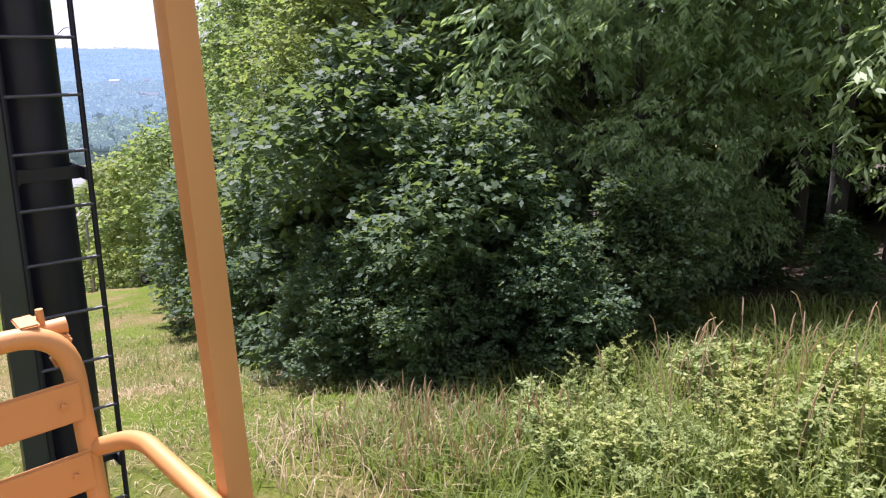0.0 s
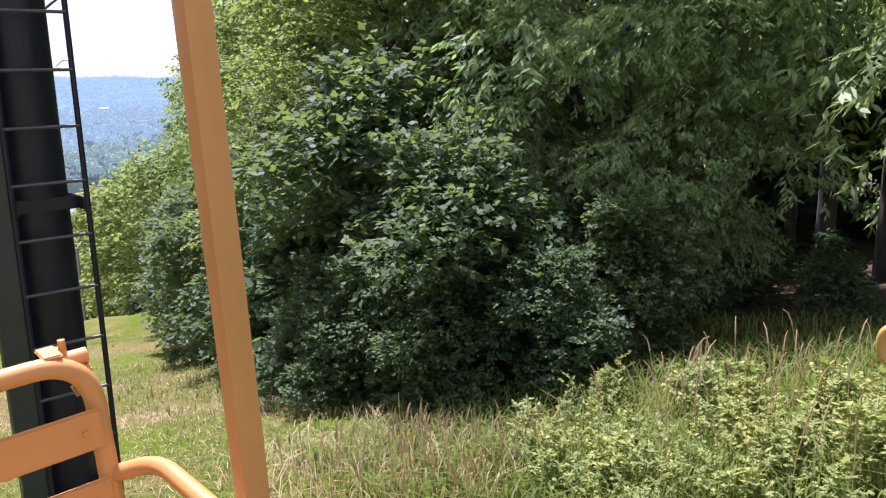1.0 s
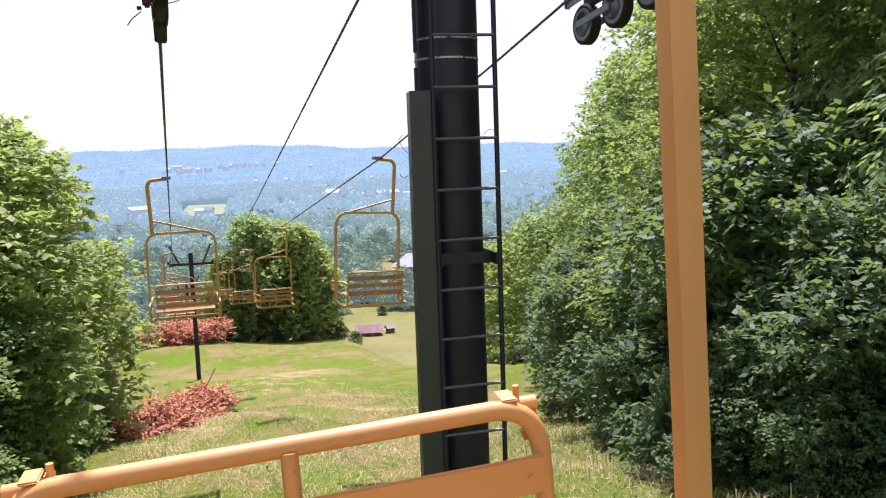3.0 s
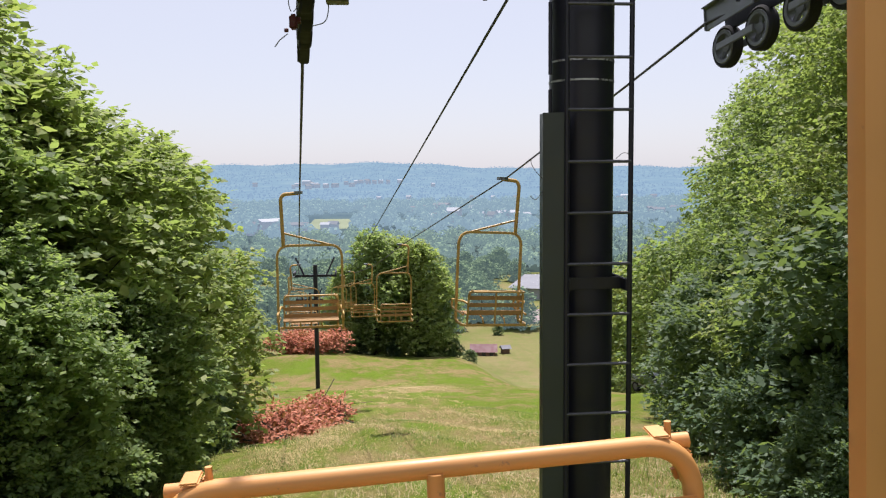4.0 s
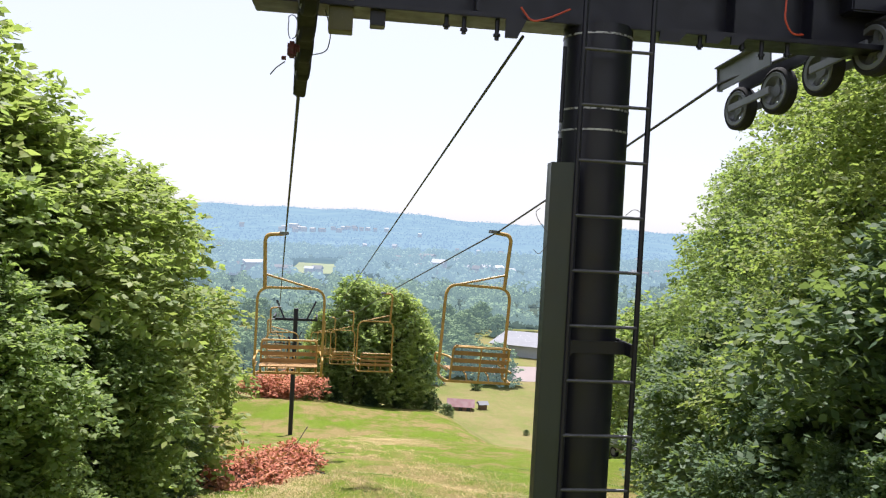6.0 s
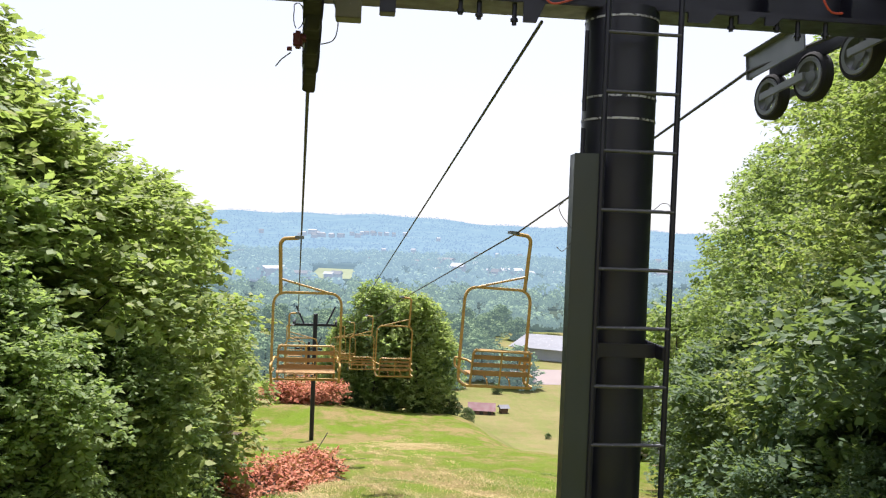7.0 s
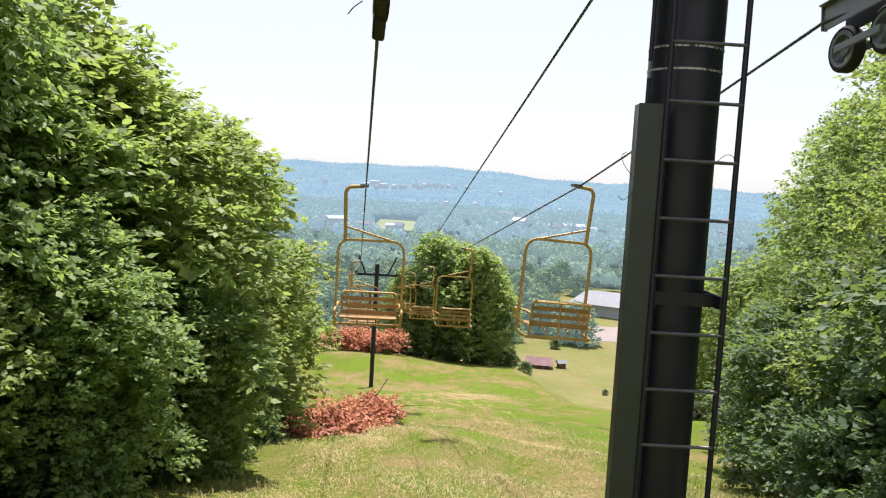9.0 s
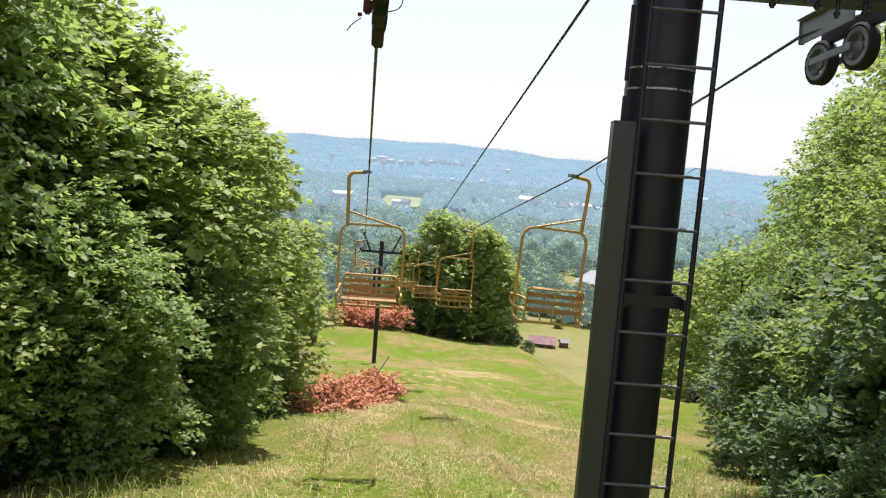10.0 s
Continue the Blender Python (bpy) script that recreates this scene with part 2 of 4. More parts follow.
def height(x, y):
    z = np.interp(y, PY, PZ) * 0.5 + np.interp(y - 3, PY, PZ) * 0.25 + np.interp(y + 3, PY, PZ) * 0.25
    far = np.clip((y - 1900) / 1600, 0, 1)
    ridge = 26 * np.exp(-((x + 120) / 480) ** 2) + 8 * np.exp(-((x + 1000) / 500) ** 2) + 5 * np.sin(x / 130.0) + 3 * np.sin(x / 47.0 + 1)
    near = np.clip(1 - (y - 60) / 60, 0, 1) * np.clip((y + 40) / 40, 0, 1)
    bumps = 0.10 * np.sin(x * 0.9 + 1.3) * np.sin(y * 0.55) + 0.06 * np.sin(x * 2.3 + y * 1.1)
    # the piste breaks off sideways into a lower meadow
    r = np.clip((x - 10.5) / 13.5, 0, 1)
    drop = 5.5 * r * r * (3 - 2 * r) * np.interp(y, [42, 62, 88, 125, 145, 172], [0, 0.6, 1, 0.95, 0.5, 0])
    knoll = 1.6 * np.exp(-((x + 8) / 9) ** 2 - ((y - 102) / 14) ** 2)
    return z + far * ridge + near * bumps + knoll - drop


def graded(a, b, near, grow, centre):
    out, v, step = [centre], centre, near
    while v < b:
        v, step = v + step, step * grow
        out.append(min(v, b))
    v, step = centre, near
    while v > a:
        v, step = v - step, step * grow
        out.insert(0, max(v, a))
    return np.array(out)


gx, gy = graded(-4500, 4500, 0.7, 1.055, 1.0), graded(-400, 4990, 0.7, 1.027, 6.0)
GX, GY = np.meshgrid(gx, gy)
nx, ny = len(gx), len(gy)
ids = np.arange(nx * ny).reshape(ny, nx)
ground = raw("ground", np.stack([GX.ravel(), GY.ravel(), height(GX, GY).ravel()], 1),
             np.stack([ids[:-1, :-1].ravel(), ids[:-1, 1:].ravel(), ids[1:, 1:].ravel(), ids[1:, :-1].ravel()], 1), MOWN)
ground.data.shade_smooth()
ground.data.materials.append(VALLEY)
ground.data.materials.append(LITTER)
ground.data.materials.append(MEADOW)
fx, fy = GX[:-1, :-1].ravel(), GY[:-1, :-1].ravel()
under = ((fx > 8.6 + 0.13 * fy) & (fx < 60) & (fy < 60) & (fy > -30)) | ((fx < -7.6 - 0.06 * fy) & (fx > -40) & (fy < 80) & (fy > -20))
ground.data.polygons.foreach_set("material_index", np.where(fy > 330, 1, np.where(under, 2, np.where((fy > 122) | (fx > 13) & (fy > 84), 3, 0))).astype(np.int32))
tagged(ground, "mown grassy ski slope with dry straw patches falling to a valley", "ground", kind="structure")


def gz(x, y):
    return float(height(np.float64(x), np.float64(y)))


# ---- lift tower ----
TX, TY = 0.94, 5.2
tower = tagged(new("lift_tower"), "black painted steel chairlift tower with a ladder and crossarm", "lift tower")
tower.location = (TX, TY, gz(TX, TY) - 0.1)
TZ = tower.location.z


def here(p, o):
    return tuple(a - b for a, b in zip(p, o))


def world_part(name, bm, material, parent, label=""):
    """A part modelled in world places."""
    bmesh.ops.translate(bm, vec=-Vector(parent.location), verts=bm.verts)
    return part(name, bm, material, parent, label)


world_part("pole", tubes(([(TX, TY, TZ), (TX, TY, 3.5)], 0.2), n=40), BLACK, tower)
for z in (2.895, 3.015, 3.44):
    world_part("weld_seam", tubes(([(TX, TY, z - 0.0055), (TX, TY, z + 0.0055)], 0.203), n=40), WELD, tower, "bright bare weld seam")
LY, LXA, LXB = 4.90, 0.775, 1.163
for x in (LXA, LXB):
    world_part("ladder_stringer", tubes(([(x, LY, TZ + 0.3), (x, LY, 4.1)], 0.016), n=8), BLACK, tower)
for k in range(-9, 6):
    z = 2.40 + 0.305 * k
    if z > TZ + 0.4:
        world_part("ladder_rung", tubes(([(LXA, LY - 0.008, z), (LXB, LY - 0.008, z)], 0.0095), n=8), RUNG, tower)
for z in (1.66, -0.1):
    bm = bmesh.new()
    block(bm, (0.012, 0.3, 0.075), pose(LXB - 0.02, LY + 0.14, z))
    block(bm, (0.012, 0.3, 0.075), pose(LXA + 0.02, LY + 0.14, z))
    block(bm, (0.40, 0.012, 0.075), pose(TX, TY - 0.2, z))
    world_part("ladder_bracket", bm, BLACK, tower)
# cable cover beside the ladder
bm = bmesh.new()
block(bm, (0.15, 0.012, 3.9), pose(0.712, 4.925, 0.74, 0, 0, -12), 0.002)
block(bm, (0.012, 0.13, 3.9), pose(0.652, 5.0, 0.74), 0.002)
world_part("cable_cover", bm, GREEN_BLACK, tower, "dark green sheet steel cable cover")
for za, zb in ((2.93, 3.36), (2.40, 2.84)):
    world_part("conduit", tubes(([(0.715, 5.08, za), (0.715, 5.08, zb)], 0.012), n=8), BLACK, tower)
for pts in ([(0.64, 4.95, 2.30), (0.58, 4.93, 2.36), (0.56, 4.93, 2.41), (0.59, 4.94, 2.43)], [(0.64, 4.95, 2.22), (0.59, 4.93, 2.17), (0.56, 4.93, 2.20)], [(1.14, 5.12, 2.42), (1.18, 5.1, 2.46), (1.22, 5.1, 2.45), (1.23, 5.1, 2.41)]):
    world_part("vine_tendril", tubes((fillet(pts, 0.03, 4), 0.002), n=4), BARK, tower, "dry vine tendril")
# crossarm
world_part("bottom_flange", boxes((1.05, TY, 3.50, 4.2, 0.28, 0.03)), BLACK, tower)
world_part("top_flange", boxes((1.05, TY, 3.86, 4.2, 0.28, 0.03)), BLACK, tower)
world_part("crossarm", boxes((1.05, TY, 3.68, 4.2, 0.03, 0.33)), BLACK, tower)


def sheave(c, r, parent):
    wheel = part("sheave", tube(bmesh.new(), [(-0.02, 0, 0), (0.02, 0, 0)], 0.045, 16), STEEL, parent)
    wheel.location = here(c, parent.location)
    wheel.rotation_euler = (0, 0, radians(9))
    bm = bmesh.new()
    prof = [bm.verts.new((x, y + r - 0.145, 0)) for x, y in ((-0.038, 0.112), (0.038, 0.112), (0.044, 0.15), (0.03, 0.168), (-0.03, 0.168), (-0.044, 0.15))]
    for a, b in zip(prof, prof[1:] + prof[:1]):
        bm.edges.new((a, b))
    bmesh.ops.spin(bm, geom=bm.verts[:] + bm.edges[:], axis=(1, 0, 0), cent=(0, 0, 0), angle=math.tau, steps=28, use_merge=True)
    bmesh.ops.remove_doubles(bm, verts=bm.verts, dist=1e-5)
    bmesh.ops.recalc_face_normals(bm, faces=bm.faces)
    part("tyre", bm, RUBBER, wheel)
    bm = bmesh.new()
    ring = [bm.verts.new((x, y + r - 0.145, 0)) for x, y in ((-0.045, 0.104), (0.045, 0.104), (0.047, 0.13), (0.041, 0.136), (-0.041, 0.136), (-0.047, 0.13))]
    for a, b in zip(ring, ring[1:] + ring[:1]):
        bm.edges.new((a, b))
    bmesh.ops.spin(bm, geom=bm.verts[:] + bm.edges[:], axis=(1, 0, 0), cent=(0, 0, 0), angle=math.tau, steps=28, use_merge=True)
    bmesh.ops.remove_doubles(bm, verts=bm.verts, dist=1e-5)
    bmesh.ops.recalc_face_normals(bm, faces=bm.faces)
    part("rim", bm, STEEL, wheel)
    for k in range(5):
        a = math.tau * k / 5
        bm = bmesh.new()
        block(bm, (0.026, 0.042, r - 0.03), Matrix.Rotation(a, 4, "X") @ Matrix.Translation((0, 0, (r + 0.02) / 2)), 0.003)
        part("spoke", bm, STEEL, wheel)


for k in range(7):
    y = 6.6 - 0.49 * k
    sheave((lift_x(y) + 1.74, y, 3.345 + 0.065 * k - 0.003 * k * k), 0.145, tower)
for k in range(5):
    y = 6.0 - 0.40 * k
    sheave((lift_x(y) - 1.65, y, 3.36 + 0.045 * k), 0.125, tower)
xr, xl = lift_x(6) + 1.74, lift_x(6) - 1.665
bm = bmesh.new()
block(bm, (0.014, 0.70, 0.19), pose(xr - 0.14, 6.40, 3.625, -7, 0, 4.6), 0.004)
block(bm, (0.05, 0.014, 0.19), pose(xr - 0.165, 6.745, 3.585, -7, 0, 4.6), 0.004)
block(bm, (0.05, 0.70, 0.012), pose(xr - 0.165, 6.40, 3.715, -7, 0, 4.6), 0.003)
world_part("rope_catcher", bm, STEEL, tower, "grey folded steel rope catcher")
for k in (0, 2, 4):
    y = 6.355 - 0.49 * k
    bm = bmesh.new()
    block(bm, (0.02, 0.54, 0.055), pose(lift_x(y) + 1.66, y, 3.375 + 0.06 * k, -7, 0, 4.6), 0.004)
    block(bm, (0.02, 0.54, 0.055), pose(lift_x(y) + 1.82, y, 3.375 + 0.06 * k, -7, 0, 4.6), 0.004)
    world_part("rocker_beam", bm, STEEL, tower)
bm = bmesh.new()
block(bm, (0.03, 2.9, 0.12), pose(xr + 0.07, 5.2, 3.68, -6, 0, 4.6), 0.004)
block(bm, (0.30, 0.30, 0.16), pose(xr, 5.2, 3.78), 0.01)
world_part("main_beam", bm, BLACK, tower)
# uphill sheave train, seen end on
bm = bmesh.new()
block(bm, (0.09, 2.3, 0.30), pose(xl + 0.055, 5.45, 3.47, -6, 0, 4.6), 0.006)
world_part("rocker_beam", bm, RUBBER, tower)
bm = bmesh.new()
block(bm, (0.07, 0.9, 0.17), pose(xl + 0.012, 6.05, 3.31, -6, 0, 4.6), 0.006)
world_part("rope_catcher", bm, RUBBER, tower)
# brake switch with its wires
bm = boxes((xl - 0.003, 5.3, 3.27, 0.05, 0.07, 0.09), bevel=0.012)
tube(bm, [(xl - 0.035, 5.3, 3.22), (xl - 0.06, 5.3, 3.22)], 0.012, 8)
tube(bm, [(xl + 0.0, 5.3, 3.28), (xl + 0.04, 5.3, 3.28)], 0.022, 8)
world_part("brake_switch", bm, RUST, tower, "rust red switch box")
loop = [(xl - 0.01 + 0.035 * math.sin(a) * (1 if a < 4 else 0.6), 5.3, 3.40 - 0.07 * math.cos(a)) for a in np.linspace(0.2, 6.0, 14)]
world_part("wire", tubes((loop, 0.003), n=5), STEEL, tower)
world_part("wire", tubes(([(xl - 0.04, 5.3, 3.2), (xl - 0.09, 5.3, 3.16), (xl - 0.12, 5.3, 3.12)], 0.004), n=5), STEEL, tower)
world_part("wire", tubes((fillet([(xl + 0.16, 5.2, 3.55), (xl + 0.22, 5.2, 3.36), (xl + 0.20, 5.2, 3.25), (xl + 0.12, 5.2, 3.23)], 0.05), 0.0035), n=5), STEEL, tower)
# boxes, bolts and gussets under the crossarm
world_part("junction_box", boxes((-0.56, 5.15, 3.45, 0.135, 0.12, 0.19)), OLIVE, tower, "olive drab junction box")
world_part("junction_box", boxes((-0.355, 5.15, 3.46, 0.085, 0.10, 0.12)), BLACK, tower)
for x, d in ((0.03, 0.06), (0.13, 0.08), (0.32, 0.10), (1.52, 0.06), (1.78, 0.05), (1.9, 0.09), (2.06, 0.07)):
    world_part("bolt", tubes(([(x, 5.1, 3.5), (x, 5.1, 3.47 - d)], 0.013), ([(x, 5.1, 3.485 - d * 0.8), (x, 5.1, 3.47 - d * 0.8)], 0.021), n=8), BLACK, tower)
for x, w_, hh in ((0.42, 0.12, 0.11), (1.34, 0.16, 0.06), (1.6, 0.12, 0.05), (1.74, 0.1, 0.05)):
    bm = bmesh.new()
    f = [bm.verts.new(p) for p in ((x - w_ / 2, 5.05, 3.49), (x + w_ / 2, 5.05, 3.49), (x + w_ / 2 - 0.05, 5.05, 3.49 - hh), (x - w_ / 2, 5.05, 3.49 - hh))]
    g = bmesh.ops.extrude_face_region(bm, geom=[bm.faces.new(f)])
    bmesh.ops.translate(bm, vec=(0, 0.02, 0), verts=[v for v in g["geom"] if isinstance(v, bmesh.types.BMVert)])
    bmesh.ops.recalc_face_normals(bm, faces=bm.faces)
    world_part("gusset", bm, BLACK, tower)
for pts in ([(0.44, 5.04, 3.55), (0.50, 5.03, 3.47), (0.60, 5.03, 3.50), (0.72, 5.03, 3.56)], [(2.0, 5.03, 3.72), (1.99, 5.02, 3.60), (2.04, 5.02, 3.52), (2.12, 5.04, 3.53)]):
    world_part("red_wire", tubes((fillet(pts, 0.04), 0.006), n=6), RED_WIRE, tower, "red insulated wire")
for x in (1.72, 2.20, 0.2):
    world_part("stiffener", boxes((x, 5.13, 3.68, 0.018, 0.12, 0.32)), BLACK, tower)


# ---- haul ropes ----
def rope(name, pts, r, label):
    ob = part(name, tubes((pts, r), n=6), WIRE, None)
    return tagged(ob, label, "rope")


def rope_line(knots):
    ys = np.unique(np.concatenate([np.linspace(knots[0][0], knots[-1][0], 50), [k[0] for k in knots]]))
    return [(lift_x(y) + np.interp(y, [k[0] for k in knots], [k[1] for k in knots]), y, np.interp(y, [k[0] for k in knots], [k[2] for k in knots])) for y in ys]


KNOT_L = [(-14, -1.66, 5.7), (0.9, -1.66, 3.86), (4.5, -1.66, 3.50), (6.4, -1.66, 3.22), (14.86, -1.66, 2.05), (29, -1.66, -0.45), (44, -1.66, -2.75), (75, -1.62, -5.9), (118, -1.7, -14), (165, -1.7, -27)]
KNOT_R = [(-14, 1.8, 5.9), (1.3, 2.30, 3.55), (4.0, 1.80, 3.70), (4.6, 1.74, 3.70), (6.75, 1.62, 3.55), (9, 1.86, 3.28), (13.2, 1.62, 2.29), (25.2, 1.66, 0.38), (37.2, 1.74, -1.65), (49, 1.75, -3.3), (75, 1.78, -5.9), (118, 1.8, -14), (165, 1.8, -27)]
rope("haul_rope", rope_line(KNOT_L), 0.013, "dark greased steel haul rope of the uphill side")
rope("haul_rope", rope_line(KNOT_R), 0.013, "dark greased steel haul rope of the downhill side")
rope("signal_cable", [(0.51, 5.3, 3.45), (-1.9, 75, -6.5)], 0.011, "thin black cable strung from tower to tower")


# ---- chairs ----
def chair(w, paint_, label, bar=0.021, tall=2.33, post_y=-0.02, lean=0.0, back=(0.0, 0.0)):
    """A double chair: w, half its width; lean, the tilt of the backrest in its frame."""
    c = tagged(new("lift_chair"), label, "lift chair", "chairs on the lift")
    b, py = 0.414 if lean else w - 0.08, post_y
    k = math.tan(radians(lean))

    def at(x, y, z):
        return (x + back[0], y + back[1], z + k * x)

    hoop = [(-w, py, 0.30), (-w, py, 0.22), (-w, 0, 0.02), (-w, 0.36, 0.0), (w, 0.36, 0.0), (w, 0, 0.02), (w, py, 0.22), (w, py, 0.30)]
    part("frame", tube(bmesh.new(), fillet(hoop, 0.07), bar * 0.94, 16, square=0.75), paint_, c)
    part("top_bar", tube(bmesh.new(), fillet([(-w, py, 0.28), (-w, py, 1.45), (w, py, 1.45), (w, py, 0.28)], 0.22, 10), bar, 16, square=0.75), paint_, c)
    part("hanger", tubes((fillet([(-w + 0.11, py, 1.42), (-w + 0.08, py, tall - 0.10), (-w + 0.13, py, tall - 0.03), (-0.16, py, tall - 0.01)], 0.08), 0.03), n=10), paint_, c)
    part("brace", tubes(([(-w + 0.11, py, 1.66), (0.32, py, 1.46)], 0.017), n=8), paint_, c)
    part("grip", boxes((-0.16, py, tall, 0.14, 0.16, 0.05)), STEEL, c, "grey steel rope grip")
    part("back_frame", tubes((fillet([at(-b, 0.36, 0.02), at(-b, 0.40, 0.545), at(b, 0.40, 0.545), at(b, 0.36, 0.02)], 0.085, 10), 0.0165), n=14), paint_, c)
    part("back_post", tubes(([at(0.0, 0.37, 0.02), at(0.0, 0.39, 0.54)], 0.014), n=12), paint_, c)
    for z in (0.435, 0.32, 0.205):
        y = 0.372 + (z - 0.4) * 0.03
        bm = bmesh.new()
        block(bm, (2 * b, 0.01, 0.066), pose(*at(0, y, z), 0, -lean, 0), 0.004)
        part("back_slat", bm, paint_ if lean else SLAT, c, "" if lean else "brown slat")
        for x in (-b + 0.03, b - 0.03):
            part("rivet", tubes(([at(x, y - 0.012, z), at(x, y + 0.004, z)], 0.0045), n=8), paint_, c)
    for y in (0.04, 0.13, 0.22, 0.31):
        part("seat_slat", boxes((0, y, 0.165, 2 * b + 0.02, 0.07, 0.02)), paint_ if lean else SLAT, c)
    for x in (-0.18, 0.18):
        part("seat_strut", tubes((fillet([(x, 0.36, 0.0), (x, 0.30, 0.10), (x, 0.02, 0.145)], 0.05), 0.013), n=8), paint_, c)
    for s in (-1, 1):
        part("armrest", tubes((fillet([at(s * (b + 0.005), 0.385, 0.345), at(s * (b + 0.055), 0.31, 0.375), at(s * (b + 0.085), -0.25, 0.33), at(s * (b + 0.08), -0.25, 0.20), at(s * (b + 0.07), 0.36, 0.17)], 0.06), 0.0145 if lean else 0.018), n=12), paint_, c)
    part("safety_bar", tubes(([at(-b - 0.005, 0.436, 0.536), at(b + 0.009, 0.436, 0.536)], 0.0135), n=12), paint_, c)
    for x in (-b + 0.06, b - 0.03):
        bm = bmesh.new()
        block(bm, (0.03, 0.05, 0.005), pose(*at(x - 0.02, 0.418, 0.5605), 4, -lean, 0), 0.0025)
        block(bm, (0.014, 0.03, 0.045), pose(*at(x, 0.44, 0.535), 0, -lean, 0), 0.004)
        part("clamp", bm, paint_, c)
        bm = bmesh.new()
        block(bm, (0.026, 0.03, 0.016), pose(*at(x + 0.028 * (1 if x > 0 else -1), 0.432, 0.518), 0, 25, 0), 0.004)
        block(bm, (0.016, 0.022, 0.03), pose(*at(x + 0.016 * (1 if x > 0 else -1), 0.425, 0.488), 0, -20, 0), 0.006)
        part("hinge_bracket", bm, paint_, c)
        part("bolt", tubes(([at(x + 0.004, 0.432, 0.545), at(x + 0.004, 0.432, 0.572)], 0.006), n=8), paint_, c)
    return c


near = chair(0.533, YELLOW, "yellow painted steel lift chair with chipped paint and slatted back", 0.0195, 2.5, 0.11, 1.1, (0.0145, 0.02))
near.matrix_basis = pose(-0.321, 0.95, 1.317, 0, -2.3, 0)
chair_far = chair(0.535, YELLOW_FAR, "weathered yellow steel double lift chair hanging empty on its rope")
places = [(-1.33, 13.9, -0.24, 0, 3), (-2.58, 29.5, -3.05, 0, 5), (-4.0, 44, -5.2, 0, 3), (-5.3, 59, -7.0, 0, 4),
          (1.555, 13.2, -0.03, -3, 190), (0.47, 25.2, -2.05, -1, 186), (-0.50, 37.2, -3.9, 0, 184), (-1.45, 49, -5.55, 0, 184), (-2.3, 61, -7.2, 0, 185), (3.30, 1.00, 1.05, 0, 184)]
chair_far.matrix_basis = pose(*places[0][:3], 0, places[0][3], places[0][4])
for x, y, z, tilt, turn in places[1:]:
    copy_thing(chair_far, pose(x, y, z, 0, tilt, turn))


# ---- lower tower ----
def far_tower(x, y, top):
    t = tagged(new("lift_tower"), "black steel chairlift tower pole standing on the slope", "lift tower")
    z0 = gz(x, y) - 0.1
    t.location = (x, y, z0)
    h = top - z0
    part("pole", tubes(([(0, 0, 0), (0, 0, h)], 0.2), n=20), BLACK, t)
    part("crossarm", boxes((0, 0, h - 1.0, 3.9, 0.2, 0.22)), BLACK, t)
    for s in (-1, 1):
        part("lifting_arm", tubes(([(s * 1.0, 0, h - 0.95), (s * 1.75, 0, h + 0.7)], 0.08), n=8), BLACK, t)
        part("sheave_train", boxes((s * 1.85, 0, h - 0.75, 0.14, 2.2, 0.3)), BLACK, t)
    return t


far_tower(-4.84, 75, -5.5)
far_tower(-8.2, 118, -14)


# ---- trees ----
def leaf_quads(centres, dirs, ups, length, width, rng):
    """Leaves as folded diamonds: base, side, tip, side."""
    side = np.cross(dirs, ups)
    side /= np.linalg.norm(side, axis=1, keepdims=True) + 1e-9
    ln, wd = length[:, None], width[:, None]
    nrm = np.cross(side, dirs)
    v = np.stack([centres, centres + dirs * ln * 0.45 + side * wd * 0.5 - nrm * wd * 0.12, centres + dirs * ln - nrm * ln * 0.12,
                  centres + dirs * ln * 0.45 - side * wd * 0.5 - nrm * wd * 0.12], 1)
    return v.reshape(-1, 3), np.arange(len(centres) * 4).reshape(-1, 4)


def unit(rng, n):
    v = rng.normal(size=(n, 3))
    return v / np.linalg.norm(v, axis=1, keepdims=True)


def crown_leaves(rng, lobes, sprays, per, ln, wd, droop, spread):
    """Sprays of leaves over the outer sides of many lobes (x, y, z, r)."""
    lob = np.array(lobes)
    area = lob[:, 3] ** 2
    pick = rng.choice(len(lob), sprays, p=area / area.sum())
    out = unit(rng, sprays)
    out[:, 2] = np.where(out[:, 2] < -0.55, -out[:, 2], out[:, 2])
    rad = lob[pick, 3] * np.where(rng.random(sprays) < 0.75, rng.uniform(0.85, 1.12, sprays), rng.uniform(0.4, 0.85, sprays))
    c = lob[pick, :3] + out * rad[:, None] * np.array([1, 1, 0.8])
    d = out + rng.normal(size=(sprays, 3)) * 0.35
    d[:, 2] = d[:, 2] * 0.5 - droop
    d /= np.linalg.norm(d, axis=1, keepdims=True)
    k = np.tile(np.arange(per), sprays)
    c, d = np.repeat(c, per, 0), np.repeat(d, per, 0)
    side = np.cross(d, np.array([0, 0, 1.0]) + rng.normal(size=d.shape) * 0.25)
    side /= np.linalg.norm(side, axis=1, keepdims=True) + 1e-9
    sgn = np.where(k % 2 == 0, 1.0, -1.0)[:, None]
    along = (k / per)[:, None] * spread
    base = c + d * along + rng.normal(size=c.shape) * ln * 0.18
    ld = d * 0.7 + side * sgn * 0.8 + rng.normal(size=d.shape) * 0.25
    ld[:, 2] -= droop * 0.7
    ld /= np.linalg.norm(ld, axis=1, keepdims=True)
    up = np.array([0, 0, 1.0]) + rng.normal(size=d.shape) * 0.45
    n = len(base)
    return leaf_quads(base, ld, up, ln * rng.uniform(0.7, 1.25, n), wd * rng.uniform(0.7, 1.25, n), rng)


